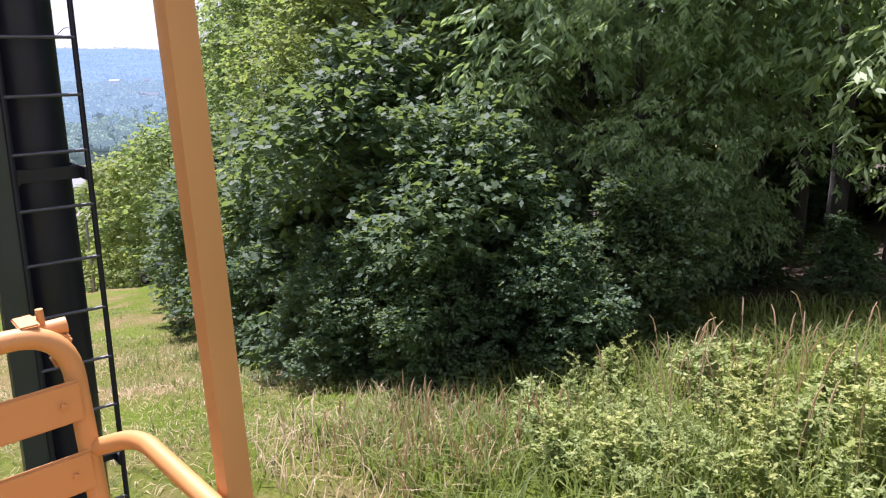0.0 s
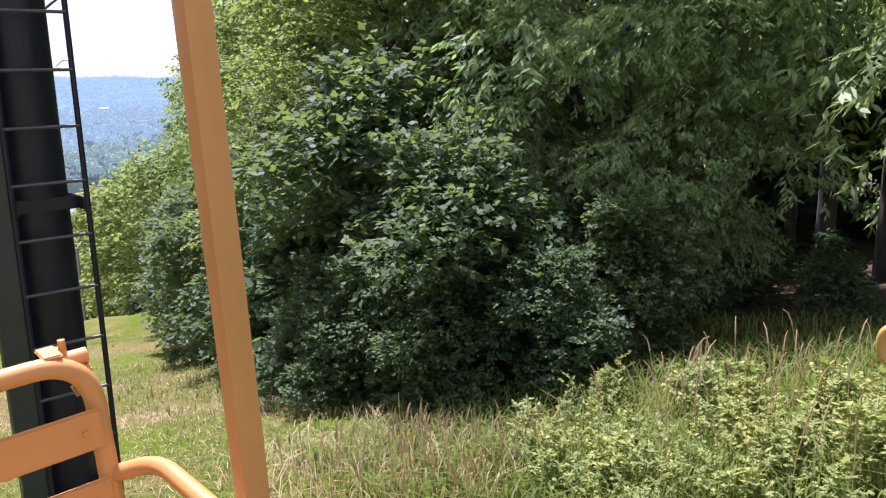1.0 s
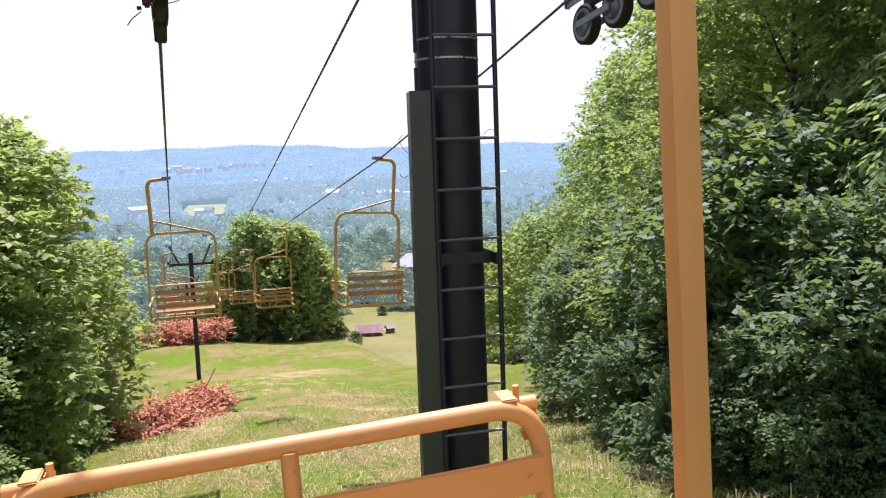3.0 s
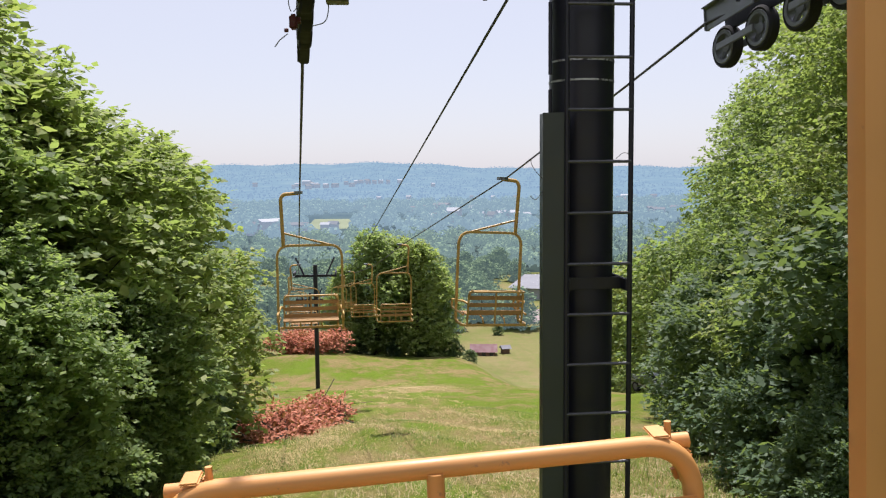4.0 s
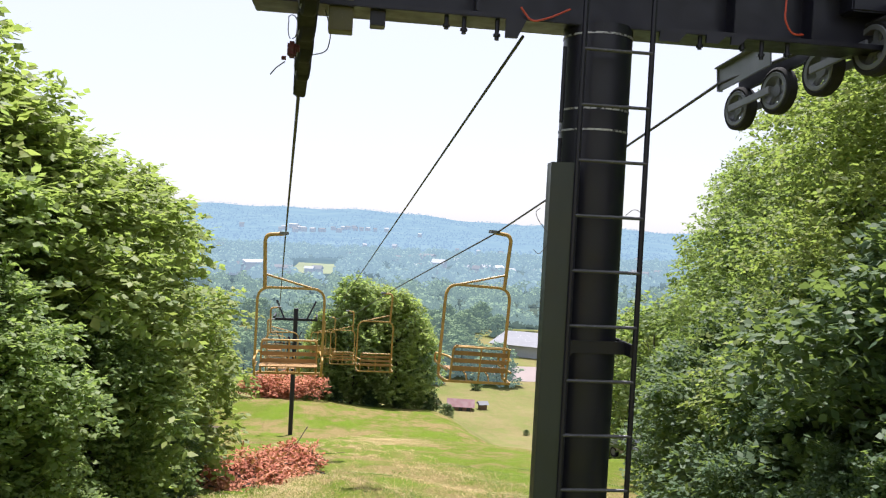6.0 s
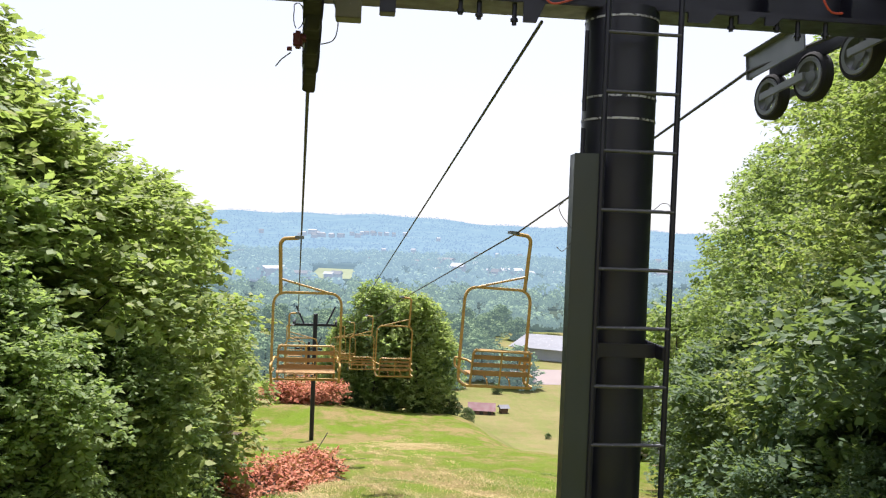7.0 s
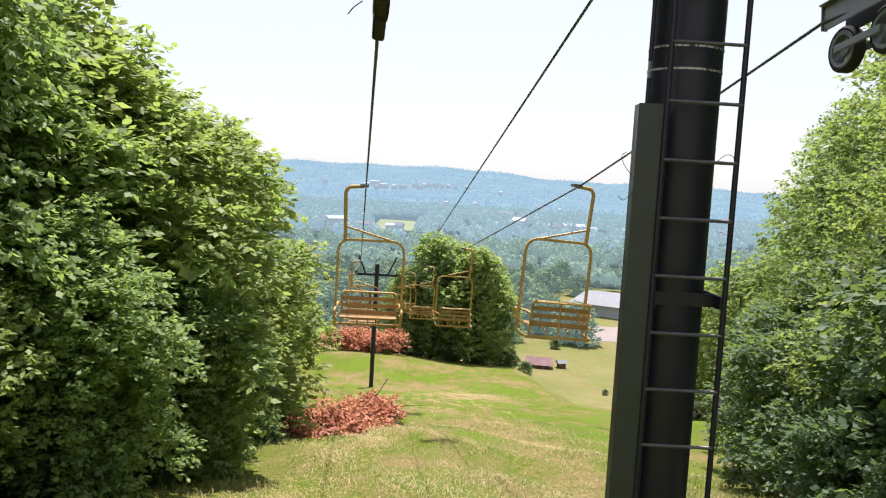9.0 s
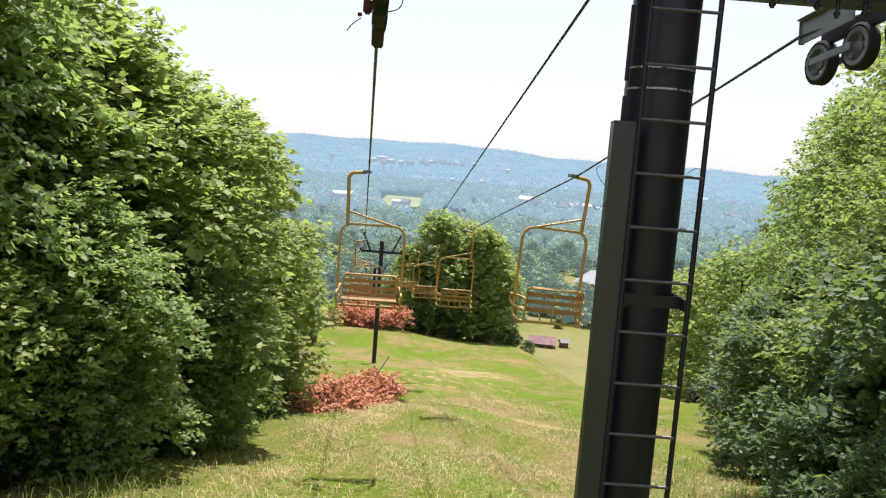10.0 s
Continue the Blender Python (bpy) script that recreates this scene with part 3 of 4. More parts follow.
def tree(name, label, seed, h, r, clear, sprays, per, ln, wd, droop, spread, mat_leaf, trunk_r=0.16, lobes_n=46, slim=1.0):
    """h: height; r: crown radius; clear: height at which the crown begins."""
    rng = np.random.default_rng(seed)
    t = tagged(new(name), label, "tree")
    lobes, bm = [], bmesh.new()
    lean = rng.normal(size=2) * 0.25
    trunk = [(lean[0] * s * s, lean[1] * s * s, -0.3 + s * (h * 0.9 + 0.3)) for s in np.linspace(0, 1, 9)]
    tube(bm, trunk, trunk_r, 10, taper=0.03)
    for i in range(lobes_n):
        s = (i + 0.5) / lobes_n
        z = clear + (h - clear) * s
        env = r * (np.sin(np.pi * np.clip(0.18 + 0.80 * s, 0, 1)) ** 0.7) * slim
        a = i * 2.399 + rng.normal() * 0.4
        d = env * rng.uniform(0.45, 0.95)
        lr = r * rng.uniform(0.20, 0.36)
        c = (d * math.cos(a), d * math.sin(a), z + rng.normal() * 0.25)
        lobes.append((*c, lr))
        if i % 2 == 0:
            b = Vector((0, 0, max(clear * 0.6, z - d * 0.7)))
            tube(bm, fillet([b, (b + Vector(c)) / 2 + Vector((0, 0, -0.15)), c], 0.6, 3), 0.045, 6, taper=0.008)
    lobes.append((0, 0, h * 0.93, r * 0.3))
    part("trunk", bm, BARK, t)
    v, f = crown_leaves(rng, lobes, sprays, per, ln, wd, droop, spread)
    raw("crown", v, f, mat_leaf, t)
    return t


def put(proto, x, y, turn, s=1.0, sz=None):
    return copy_thing(proto, pose(x, y, gz(x, y), 0, 0, turn) @ Matrix.Diagonal((s, s, sz or s, 1)))


# left of the piste
maple = tree("maple_tree", "leafy green maple with branches down to the grass", 3, 8.0, 3.0, 0.2, 4700, 9, 0.19, 0.135, 0.22, 0.42, LEAF_PALE, 0.16, 84)
maple.matrix_basis = pose(-6.75, 17, gz(-6.75, 17)) @ Matrix.Diagonal((1.06, 1.06, 0.93, 1))
ash = tree("broadleaf_tree", "tall airy green tree beside the piste", 17, 9.5, 2.8, 0.3, 5800, 9, 0.155, 0.10, 0.3, 0.40, LEAF_PALE, 0.15, 84)
ash.matrix_basis = pose(-8.2, 11.6, gz(-8.2, 11.6)) @ Matrix.Diagonal((1.0, 1.0, 1.14, 1))
# forest edge on the other side
tall = tree("forest_tree", "tall green broadleaf tree at the forest edge", 5, 14.0, 4.3, 0.4, 9000, 9, 0.145, 0.105, 0.25, 0.42, LEAF_MAPLE, 0.2, 80)
tall.matrix_basis = pose(13.2, 17.7, gz(13.2, 17.7))
droopy = tree("forest_tree", "tall tree with long drooping green leaves", 8, 14.0, 4.4, 1.2, 6600, 11, 0.2, 0.06, 0.7, 0.36, LEAF_DROOP, 0.2, 60)
droopy.matrix_basis = pose(10.9, 9.6, gz(10.9, 9.6)) @ Matrix.Diagonal((0.92, 0.92, 0.8, 1))
shrub = tree("shrub", "dense dark green shrub at the forest edge", 11, 4.2, 2.3, 0.0, 2300, 9, 0.16, 0.11, 0.12, 0.42, LEAF_SHRUB, 0.05, 30)
shrub.matrix_basis = pose(6.9, 10.2, gz(6.9, 10.2))
maple_lite = tree("maple_tree", "green maple farther down the slope", 4, 8.0, 3.0, 0.1, 950, 7, 0.30, 0.22, 0.25, 0.55, LEAF_MAPLE, 0.15, 40)
maple_lite.matrix_basis = pose(-10.8, 36, gz(-10.8, 36))
tall_lite = tree("forest_tree", "tall green tree deeper in the forest", 6, 14.0, 4.3, 1.5, 1700, 7, 0.34, 0.24, 0.3, 0.6, LEAF_MAPLE, 0.2, 60)
tall_lite.matrix_basis = pose(17.5, 14, gz(17.5, 14))
shrub_lite = tree("shrub", "low green shrub away from the piste", 12, 4.2, 2.3, 0.0, 700, 7, 0.30, 0.22, 0.2, 0.5, LEAF_SHRUB, 0.05, 26)
shrub_lite.matrix_basis = pose(17, 3, gz(17, 3)) @ Matrix.Scale(0.5, 4)
for x, y, a, s_ in ((-7.4, 13.4, 75, 0.86), (-5.5, 12.2, 300, 0.5), (-4.9, 15.6, 20, 0.48), (-7.0, 10.2, 170, 0.55), (-6.9, 23.5, 130, 1.08), (-9.4, 15.5, 200, 1.3), (-9.8, 21, 260, 1.2)):
    put(maple, x, y, a, s_)
for x, y, a, s_ in ((-9.6, 29, 300, 1.0), (-11.8, 45, 90, 1.1), (-13.2, 56, 150, 1.1), (-12, 7, 70, 1.2), (-15, 70, 10, 1.1), (-15.5, 84, 75, 1.1), (-16, 98, 200, 1.2), (-12.5, 26, 200, 1.15), (-12.5, 13, 10, 1.2), (-13, 19, 80, 1.3),
                    (18.3, 48, 10, 1.15), (19.8, 56, 100, 1.3), (21.5, 66, 220, 1.5), (23.5, 76, 20, 1.6), (25, 60, 300, 1.6), (29, 72, 60, 1.7), (28, 88, 160, 1.5), (34, 84, 230, 1.7), (33, 100, 20, 1.4), (39, 98, 100, 1.6)):
    put(maple_lite, x, y, a, s_)
for x, y, a, s_ in ((-8.8, 5.5, 90, 1.1), (-8.2, 26.5, 30, 0.85)):
    put(ash, x, y, a, s_)
for x, y, a, s_ in ((9.2, 12.8, 170, 0.72), (14.4, 24, 50, 0.95), (15.8, 31, 110, 0.85)):
    put(tall, x, y, a, s_)
for x, y, a, s_ in ((17.6, 38, 200, 0.72), (19, 22, 310, 1.0), (20, 30, 70, 0.9), (21.5, 6, 160, 1.1), (23, 13, 20, 1.1), (27, 2, 45, 1.0), (27, 20, 45, 1.0), (29, 10, 145, 1.0), (20.5, 9.5, 140, 1.1), (25, 7, 210, 1.1), (31, 4, 100, 1.2), (34, 12, 10, 1.2), (33, -4, 10, 1.2), (22, -1, 30, 1.1), (17, -6, 200, 1.05)):
    put(tall_lite, x, y, a, s_)
droopy_high = tree("forest_tree", "tall tree with drooping leaves at the forest edge", 9, 13.0, 4.6, 1.1, 6600, 11, 0.2, 0.06, 0.7, 0.36, LEAF_DROOP, 0.2, 52)
droopy_high.matrix_basis = pose(12.4, 2.7, gz(12.4, 2.7), 0, 0, 80)
put(droopy, 9.5, 7.4, 200, 0.6)
for x, y, a, s_ in ((6.2, 7.7, 40, 0.7), (5.3, 8.3, 70, 0.38), (5.5, 7.0, 170, 0.34), (6.3, 6.1, 270, 0.34), (5.7, 9.8, 20, 0.42), (6.4, 12.2, 120, 0.5), (7.6, 6.0, 110, 0.45), (7.7, 13.2, 60, 0.95), (8.5, 16.6, 130, 1.0), (9.6, 20.5, 200, 1.0), (10.9, 25, 300, 1.0), (10.6, 12.2, 15, 1.25), (-4.7, 20.5, 190, 0.4), (-5.2, 14.6, 280, 0.36), (-6.0, 11.4, 60, 0.42), (-6.9, 9.6, 160, 0.5)):
    put(shrub, x, y, a, s_)
for x, y, a, s_ in ((13.4, 32, 20, 1.0), (15.2, 38, 80, 0.9), (12.6, 1.0, 190, 0.3), (10.3, 4.6, 60, 0.40), (11.5, 6.6, 160, 0.55), (12.5, 4.0, 20, 0.42), (9.6, 6.2, 120, 0.42), (10.9, 2.6, 240, 0.4), (13.5, 6.2, 220, 0.4), (15.5, 4.6, 300, 0.5), (14.5, 2.5, 90, 0.4), (17, 9, 60, 0.9), (20, 6.5, 30, 1.0), (22, 10, 130, 1.1), (24, 4, 200, 1.1), (21, 1.5, 80, 1.0), (26, 13, 80, 1.2), (28, 7.5, 280, 1.2), (18.5, 12, 250, 1.0), (-4.6, 26, 90, 0.4), 
                    (-4.4, 111, 10, 1.5), (-1.5, 109.5, 80, 1.0), (3.5, 109, 150, 0.9), (7.5, 109.5, 200, 1.0), (11.8, 111.5, 290, 1.1), (19, 150, 0, 1.2), (16, 152, 50, 1.0), (31.8, 139, 20, 0.45), (31, 190, 20, 1.0)):
    put(shrub_lite, x, y, a, s_)
# the clump in the middle of the piste, at the lip of the slope
lip_tree = tree("maple_tree", "broad dense green maple at the lip of the slope", 24, 16.0, 5.0, 0.0, 2500, 8, 0.42, 0.36, 0.08, 0.8, LEAF_LIP, 0.3, 90)
lip_tree.matrix_basis = pose(1.0, 112.5, gz(1.0, 112.5))
for x, y, a, s_, sz in ((6.9, 112, 130, 0.98, 0.93), (-3.0, 111.5, 250, 0.66, 0.70), (4.4, 117, 60, 1.0, 1.0), (10.2, 115, 310, 0.62, 0.75)):
    put(lip_tree, x, y, a, s_, sz)
# bare forest trunks standing in the shade
for k, (x, y, r_) in enumerate(((13.4, 5.3, 0.17), (13.6, 6.4, 0.17), (14.8, 7.6, 0.12), (15.8, 5.6, 0.15), (16.4, 9.4, 0.13), (18.0, 6.0, 0.18), (14.0, 3.4, 0.24), (19.5, 8.8, 0.14), (16.8, 2.4, 0.12), (20.5, 3.6, 0.15), (15.0, 11.4, 0.14))):
    z = gz(x, y)
    rr = random.Random(k)
    t = tagged(new("tree"), "bare grey forest trunk in deep shade", "tree")
    t.location = (x, y, z)
    part("trunk", tube(bmesh.new(), [(rr.uniform(-0.07, 0.07) * i, rr.uniform(-0.07, 0.07) * i, -0.2 + i * 1.6) for i in range(6)], r_, 10, taper=r_ * 0.6), BARK, t)
    for i in range(4):
        h_, a = rr.uniform(2.5, 7), rr.uniform(0, 6.28)
        part("limb", tube(bmesh.new(), [(0, 0, h_), (0.7 * math.cos(a), 0.7 * math.sin(a), h_ + 0.35), (1.5 * math.cos(a), 1.5 * math.sin(a), h_ + 0.5)], 0.03, 6, taper=0.008), BARK, t)


# ---- dead brush piles ----
def brush(x, y, lx, ly, h, sprays, seed, turn, leaf_l=0.16):
    rng = np.random.default_rng(seed)
    b = tagged(new("brush_pile"), "heap of cut branches with dead red-brown leaves", "brush pile")
    b.matrix_basis = pose(x, y, gz(x, y), 0, 0, turn)
    lobes = [(rng.uniform(-lx, lx), rng.uniform(-ly, ly), rng.uniform(0.1, 0.5) * h, rng.uniform(0.3, 0.55) * h + 0.1) for _ in range(26)]
    v, f = crown_leaves(rng, lobes, sprays, 8, leaf_l, leaf_l * 0.53, 0.1, leaf_l * 2.2)
    raw("dead_leaves", v, f, LEAF_DEAD, b)
    for _ in range(34):
        p = Vector((rng.uniform(-lx, lx), rng.uniform(-ly, ly), rng.uniform(0.05, 0.5) * h))
        d = Vector((rng.normal(), rng.normal(), rng.normal() * 0.25)).normalized() * rng.uniform(0.5, 1.3)
        part("branch", tube(bmesh.new(), [p - d, p + Vector((0, 0, 0.06)), p + d], 0.022, 5, taper=0.006), BARK, b)


brush(-2.35, 29.5, 0.95, 2.2, 0.36, 1000, 21, -14)
brush(-3.3, 25.0, 0.8, 2.2, 0.4, 650, 23, -10)
brush(-7.6, 103, 4.4, 2.0, 2.6, 1300, 22, 0, 0.36)


# ---- weeds and grasses ----
def scatter(rng, n, x0, x1, y0, y1, keep=None):
    p = np.stack([rng.uniform(x0, x1, n), rng.uniform(y0, y1, n)], 1)
    if keep is not None:
        p = p[keep(p[:, 0], p[:, 1])]
    return np.column_stack([p, height(p[:, 0], p[:, 1])])


def blades(rng, base, ln, wd, bend):
    """Grass blades of three points each side, bent over."""
    n = len(base)
    a = rng.uniform(0, math.tau, n)
    d = np.stack([np.cos(a), np.sin(a), np.zeros(n)], 1)
    sd = np.stack([-np.sin(a), np.cos(a), np.zeros(n)], 1) * (wd * rng.uniform(0.6, 1.3, n))[:, None]
    h = (ln * rng.uniform(0.55, 1.25, n))[:, None]
    b = (bend * rng.uniform(0.3, 1.4, n))[:, None]
    up = np.array([0, 0, 1.0])
    mid_ = base + up * h * 0.6 + d * h * b * 0.35
    tip = base + up * h * (1 - 0.3 * b) + d * h * b
    v = np.stack([base - sd, base + sd, mid_ + sd * 0.8, mid_ - sd * 0.8, tip + sd * 0.08, tip - sd * 0.08], 1).reshape(-1, 3)
    k = np.arange(n)[:, None] * 6
    return v, np.concatenate([k + np.array([[0, 1, 2, 3]]), k + np.array([[3, 2, 4, 5]])])


rng = np.random.default_rng(77)
bank = lambda x, y: (x > 2.5 + 0.12 * y) & (x + 0.55 * y > 3.6) & (y < 6.8) & (x < 9.5)
v, f = blades(rng, scatter(rng, 30000, 1.5, 11, -2, 9.5, bank), 0.34, 0.009, 0.8)
tagged(raw("grass", v, f, GRASS), "long uncut green grass on the bank", "grass", kind="stuff")
straw_zone = lambda x, y: (np.abs(x - (2.75 + 0.16 * y)) < 0.9 + 0.4 * np.sin(x * 3 + y)) & (y > 4.3) & (y < 7.2)
v, f = blades(rng, scatter(rng, 8000, 2, 8, 2, 11, straw_zone), 0.32, 0.0055, 0.8)
tagged(raw("dry_grass", v, f, STRAW), "dry straw coloured grass along the bank", "grass", kind="stuff")
v, f = blades(rng, scatter(rng, 46000, -6, 9, 6, 34, lambda x, y: np.sin(x * 1.7 + np.sin(y)) + np.sin(y * 0.9 + x * 0.4) + rng.normal(size=len(x)) * 0.9 > 0.1), 0.07, 0.008, 1.1)
tagged(raw("mown_grass", v, f, GRASS), "short mown grass tufts on the piste", "grass", kind="stuff")
v, f = blades(rng, scatter(rng, 13000, -6, 9, 6, 30, lambda x, y: np.sin(x * 1.1 + 2 + np.sin(y * 0.7)) + rng.normal(size=len(x)) * 0.8 > 0.4), 0.11, 0.005, 1.3)
v2, f2 = blades(rng, scatter(rng, 7000, -1, 6, 6, 17), 0.08, 0.005, 1.7)
v, f = np.vstack([v, v2]), np.vstack([f, f2 + len(v)])
tagged(raw("cut_straw", v, f, STRAW), "cut dry straw lying on the piste", "grass", kind="stuff")
side_zone = lambda x, y: x > 2.5 + 0.18 * (y - 7) + 0.5 * np.sin(y * 1.3)
v, f = blades(rng, scatter(rng, 5500, 2, 7.5, 7, 18, side_zone), 0.17, 0.007, 0.9)
tagged(raw("verge_grass", v, f, GRASS), "ankle high green grass below the shrubs", "grass", kind="stuff")
row_y = rng.uniform(9, 60, 9000)
row_x = np.round(rng.uniform(-3, 5, 9000) / 0.9) * 0.9 + rng.normal(size=9000) * 0.13 + 0.25 * np.sin(row_y * 0.35) - 0.05 * row_y + 1.2
ok = (np.sin(row_y * 0.8 + np.round(row_x) * 2.1) > -0.35)
band_y = rng.uniform(9, 27, 4200)      # raked straw along the verge
row_x = np.concatenate([row_x[ok], -2.75 + 0.06 * (band_y - 9) + rng.normal(size=4200) * 0.5 + 0.2 * np.sin(band_y * 0.9), rng.normal(3.6, 1.6, 9000), rng.normal(3.2, 0.8, 1200)])
row_y = np.concatenate([row_y[ok], band_y, rng.normal(66, 5, 9000), rng.normal(26, 4, 1200)])
v, f = blades(rng, np.column_stack([row_x, row_y, height(row_x, row_y)]), 0.10, 0.0035 + 0.00014 * row_y, 1.7)
tagged(raw("straw_rows", v, f, HAY_STRAW), "rows of pale cut straw left by the mower", "grass", kind="stuff")
edge_l = lambda x, y: (x < -3.6 - 0.06 * (y - 15)) | ((x > 5.2 + 0.2 * y) & (y > 10))
v, f = blades(rng, scatter(rng, 24000, -8, 11, 7, 34, edge_l), 0.24, 0.008, 0.8)
tagged(raw("edge_grass", v, f, GRASS), "tall grass growing along the tree line", "grass", kind="stuff")


def seed_heads(n, zone, h, seed, label):
    """Tall stalks, each with a cylindrical seed head."""
    r_ = np.random.default_rng(seed)
    p = scatter(r_, n, *zone)
    bm = bmesh.new()
    for x, y, z in p:
        a, hh, lean = r_.uniform(0, 6.28), h * r_.uniform(0.7, 1.2), r_.uniform(0.02, 0.22)
        d = Vector((math.cos(a), math.sin(a), 0)) * lean * hh
        b = Vector((x, y, z))
        m_, t_ = b + Vector((0, 0, hh * 0.6)) + d * 0.4, b + Vector((0, 0, hh)) + d
        tube(bm, [b, m_, t_], 0.0035, 4, caps=False)
        u = (t_ - m_).normalized()
        tube(bm, [t_ - u * 0.01, t_ + u * 0.03, t_ + u * 0.10 + d * 0.1, t_ + u * 0.14 + d * 0.35], 0.0085, 5, taper=0.003)
    tagged(part("seed_grass", bm, SEED), label, "grass", kind="stuff")


seed_heads(60, (4.6, 6.4, 1.7, 4.2), 0.74, 31, "tall timothy grass stalks with pale seed heads")
seed_heads(110, (3.0, 4.7, 4.2, 6.4), 0.36, 32, "dry reddish seed grass on the bank")


def weed(seed, h, leaves, ln):
    """A branching leafy weed: stem, side shoots, pointed leaves."""
    r_ = np.random.default_rng(seed)
    w_ = tagged(new("weed"), "bright leafy green weed on the bank", "weed", "weeds on the bank")
    bm = bmesh.new()
    tube(bm, [(0, 0, -0.05), (0.02, 0.01, h * 0.5), (0.05, -0.02, h)], 0.007, 5, taper=0.002)
    c, d = [], []
    shoots = [((0, 0, h * 0.15), (0.05, -0.02, h))]
    for k in range(9):
        z, a = h * (0.25 + 0.07 * k), k * 2.4 + r_.normal() * 0.3
        ll = h * r_.uniform(0.22, 0.42) * (1.1 - 0.08 * k)
        shoots.append(((0.01, 0, z), (ll * math.cos(a), ll * math.sin(a), z + ll * 0.75)))
    for _ in range(leaves):
        a_, b_ = shoots[r_.integers(len(shoots))]
        q = r_.uniform(0.15, 1.0)
        c.append([a_[i] + (b_[i] - a_[i]) * q for i in range(3)])
    c = np.array(c)
    d = unit(r_, leaves) * np.array([1, 1, 0.35]) + np.array([0, 0, 0.25])
    d /= np.linalg.norm(d, axis=1, keepdims=True)
    part("stem", bm, WEED_STEM, w_)
    a_, b_ = np.array([q[0] for q in shoots]), np.array([q[1] for q in shoots])
    sl = np.linalg.norm(b_ - a_, axis=1)
    lng, wdt = ln * r_.uniform(0.5, 1.3, leaves), ln * 0.5 * r_.uniform(0.6, 1.2, leaves)
    v_, f_ = leaf_quads(np.vstack([c, a_]), np.vstack([d, (b_ - a_) / sl[:, None]]), np.vstack([np.array([0, 0, 1.0]) + r_.normal(size=d.shape) * 0.3, unit(r_, len(sl))]), np.concatenate([lng, sl]), np.concatenate([wdt, np.full(len(sl), 0.008)]), r_)
    raw("leaves", v_, f_, LEAF_WEED, w_)
    return w_


weeds = [weed(41, 0.85, 210, 0.066), weed(42, 0.7, 230, 0.075), weed(43, 1.05, 200, 0.06), weed(44, 0.5, 170, 0.09)]
r_ = random.Random(9)
spots = [(r_.uniform(2.7, 6.2), r_.uniform(-0.5, 5.2)) for _ in range(430)]
spots = [(x, y) for x, y in spots if x + 0.65 * y > 4.0 and x > 2.3 + 0.40 * y]
for k, (x, y) in enumerate(spots):
    m = pose(x, y, gz(x, y), r_.uniform(-6, 6), r_.uniform(-6, 6), r_.uniform(0, 360)) @ Matrix.Scale(r_.uniform(0.55, 0.8) + 0.24 * (x > 3.9 + 0.42 * y), 4)
    if k < 4:
        weeds[k].matrix_basis = m
    else:
        copy_thing(weeds[k % 4], m)


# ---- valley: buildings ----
def hazed_far(name, dark, light, haze_glow):
    """Backdrop foliage, walls and roofs: an even bluish emission stands in for haze."""
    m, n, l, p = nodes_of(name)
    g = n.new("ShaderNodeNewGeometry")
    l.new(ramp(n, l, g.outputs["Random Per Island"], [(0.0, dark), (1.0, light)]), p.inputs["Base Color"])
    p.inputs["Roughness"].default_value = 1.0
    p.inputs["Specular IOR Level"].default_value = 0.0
    p.inputs["Emission Color"].default_value = (*haze_glow, 1)
    p.inputs["Emission Strength"].default_value = 1.0 if max(haze_glow) > 0 else 0.0
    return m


def gable(name, label, x, y, lx, ly, wall_h, roof_h, turn, m_wall, m_roof, windows=0):
    h_ = tagged(new(name), label, "building")
    h_.matrix_basis = pose(x, y, gz(x, y) - 0.2, 0, 0, turn)
    part("wall", boxes((0, 0, wall_h / 2, lx, ly, wall_h), bevel=0), m_wall, h_, smooth=False)
    bm = bmesh.new()
    o = 0.04 * ly + 0.3
    pts = [(-lx / 2 - o, -ly / 2 - o, wall_h - 0.1), (lx / 2 + o, -ly / 2 - o, wall_h - 0.1), (lx / 2 + o, 0, wall_h + roof_h), (-lx / 2 - o, 0, wall_h + roof_h), (-lx / 2 - o, ly / 2 + o, wall_h - 0.1), (lx / 2 + o, ly / 2 + o, wall_h - 0.1)]
    q = [bm.verts.new(p) for p in pts]
    for idx in ((0, 1, 2, 3), (3, 2, 5, 4), (0, 3, 4), (1, 5, 2), (0, 4, 5, 1)):
        bm.faces.new([q[i] for i in idx])
    bmesh.ops.recalc_face_normals(bm, faces=bm.faces)
    part("roof", bm, m_roof, h_, smooth=False)
    for k in range(windows):
        wx = -lx / 2 + lx * (k + 0.5) / windows
        part("window", boxes((wx, -ly / 2 - 0.02, wall_h * 0.55, min(1.2, lx / windows * 0.5), 0.08, 1.1), bevel=0), DARK_GLASS, h_, smooth=False)
    return h_


RED_ROOF = paint("red_roof", (0.13, 0.05, 0.058), (0.2, 0.11, 0.11), 0.7, scale=1)
BROWN_WALL = paint("brown_boards", (0.13, 0.075, 0.05), (0.2, 0.13, 0.1), 0.8, scale=1)
PALE = paint("pale_metal_cladding", (0.135, 0.14, 0.165), (0.5, 0.5, 0.5), 0.5, scale=0.3)
WHITE = paint("white_siding", (0.36, 0.38, 0.42), (0.5, 0.5, 0.48), 0.6, scale=0.5)
GREY_ROOF = paint("grey_shingles", (0.18, 0.18, 0.2), (0.3, 0.28, 0.28), 0.9, scale=0.5)
HAY = paint("hay_field", (0.15, 0.18, 0.11), (0.2, 0.21, 0.14), 0.95, scale=0.05)
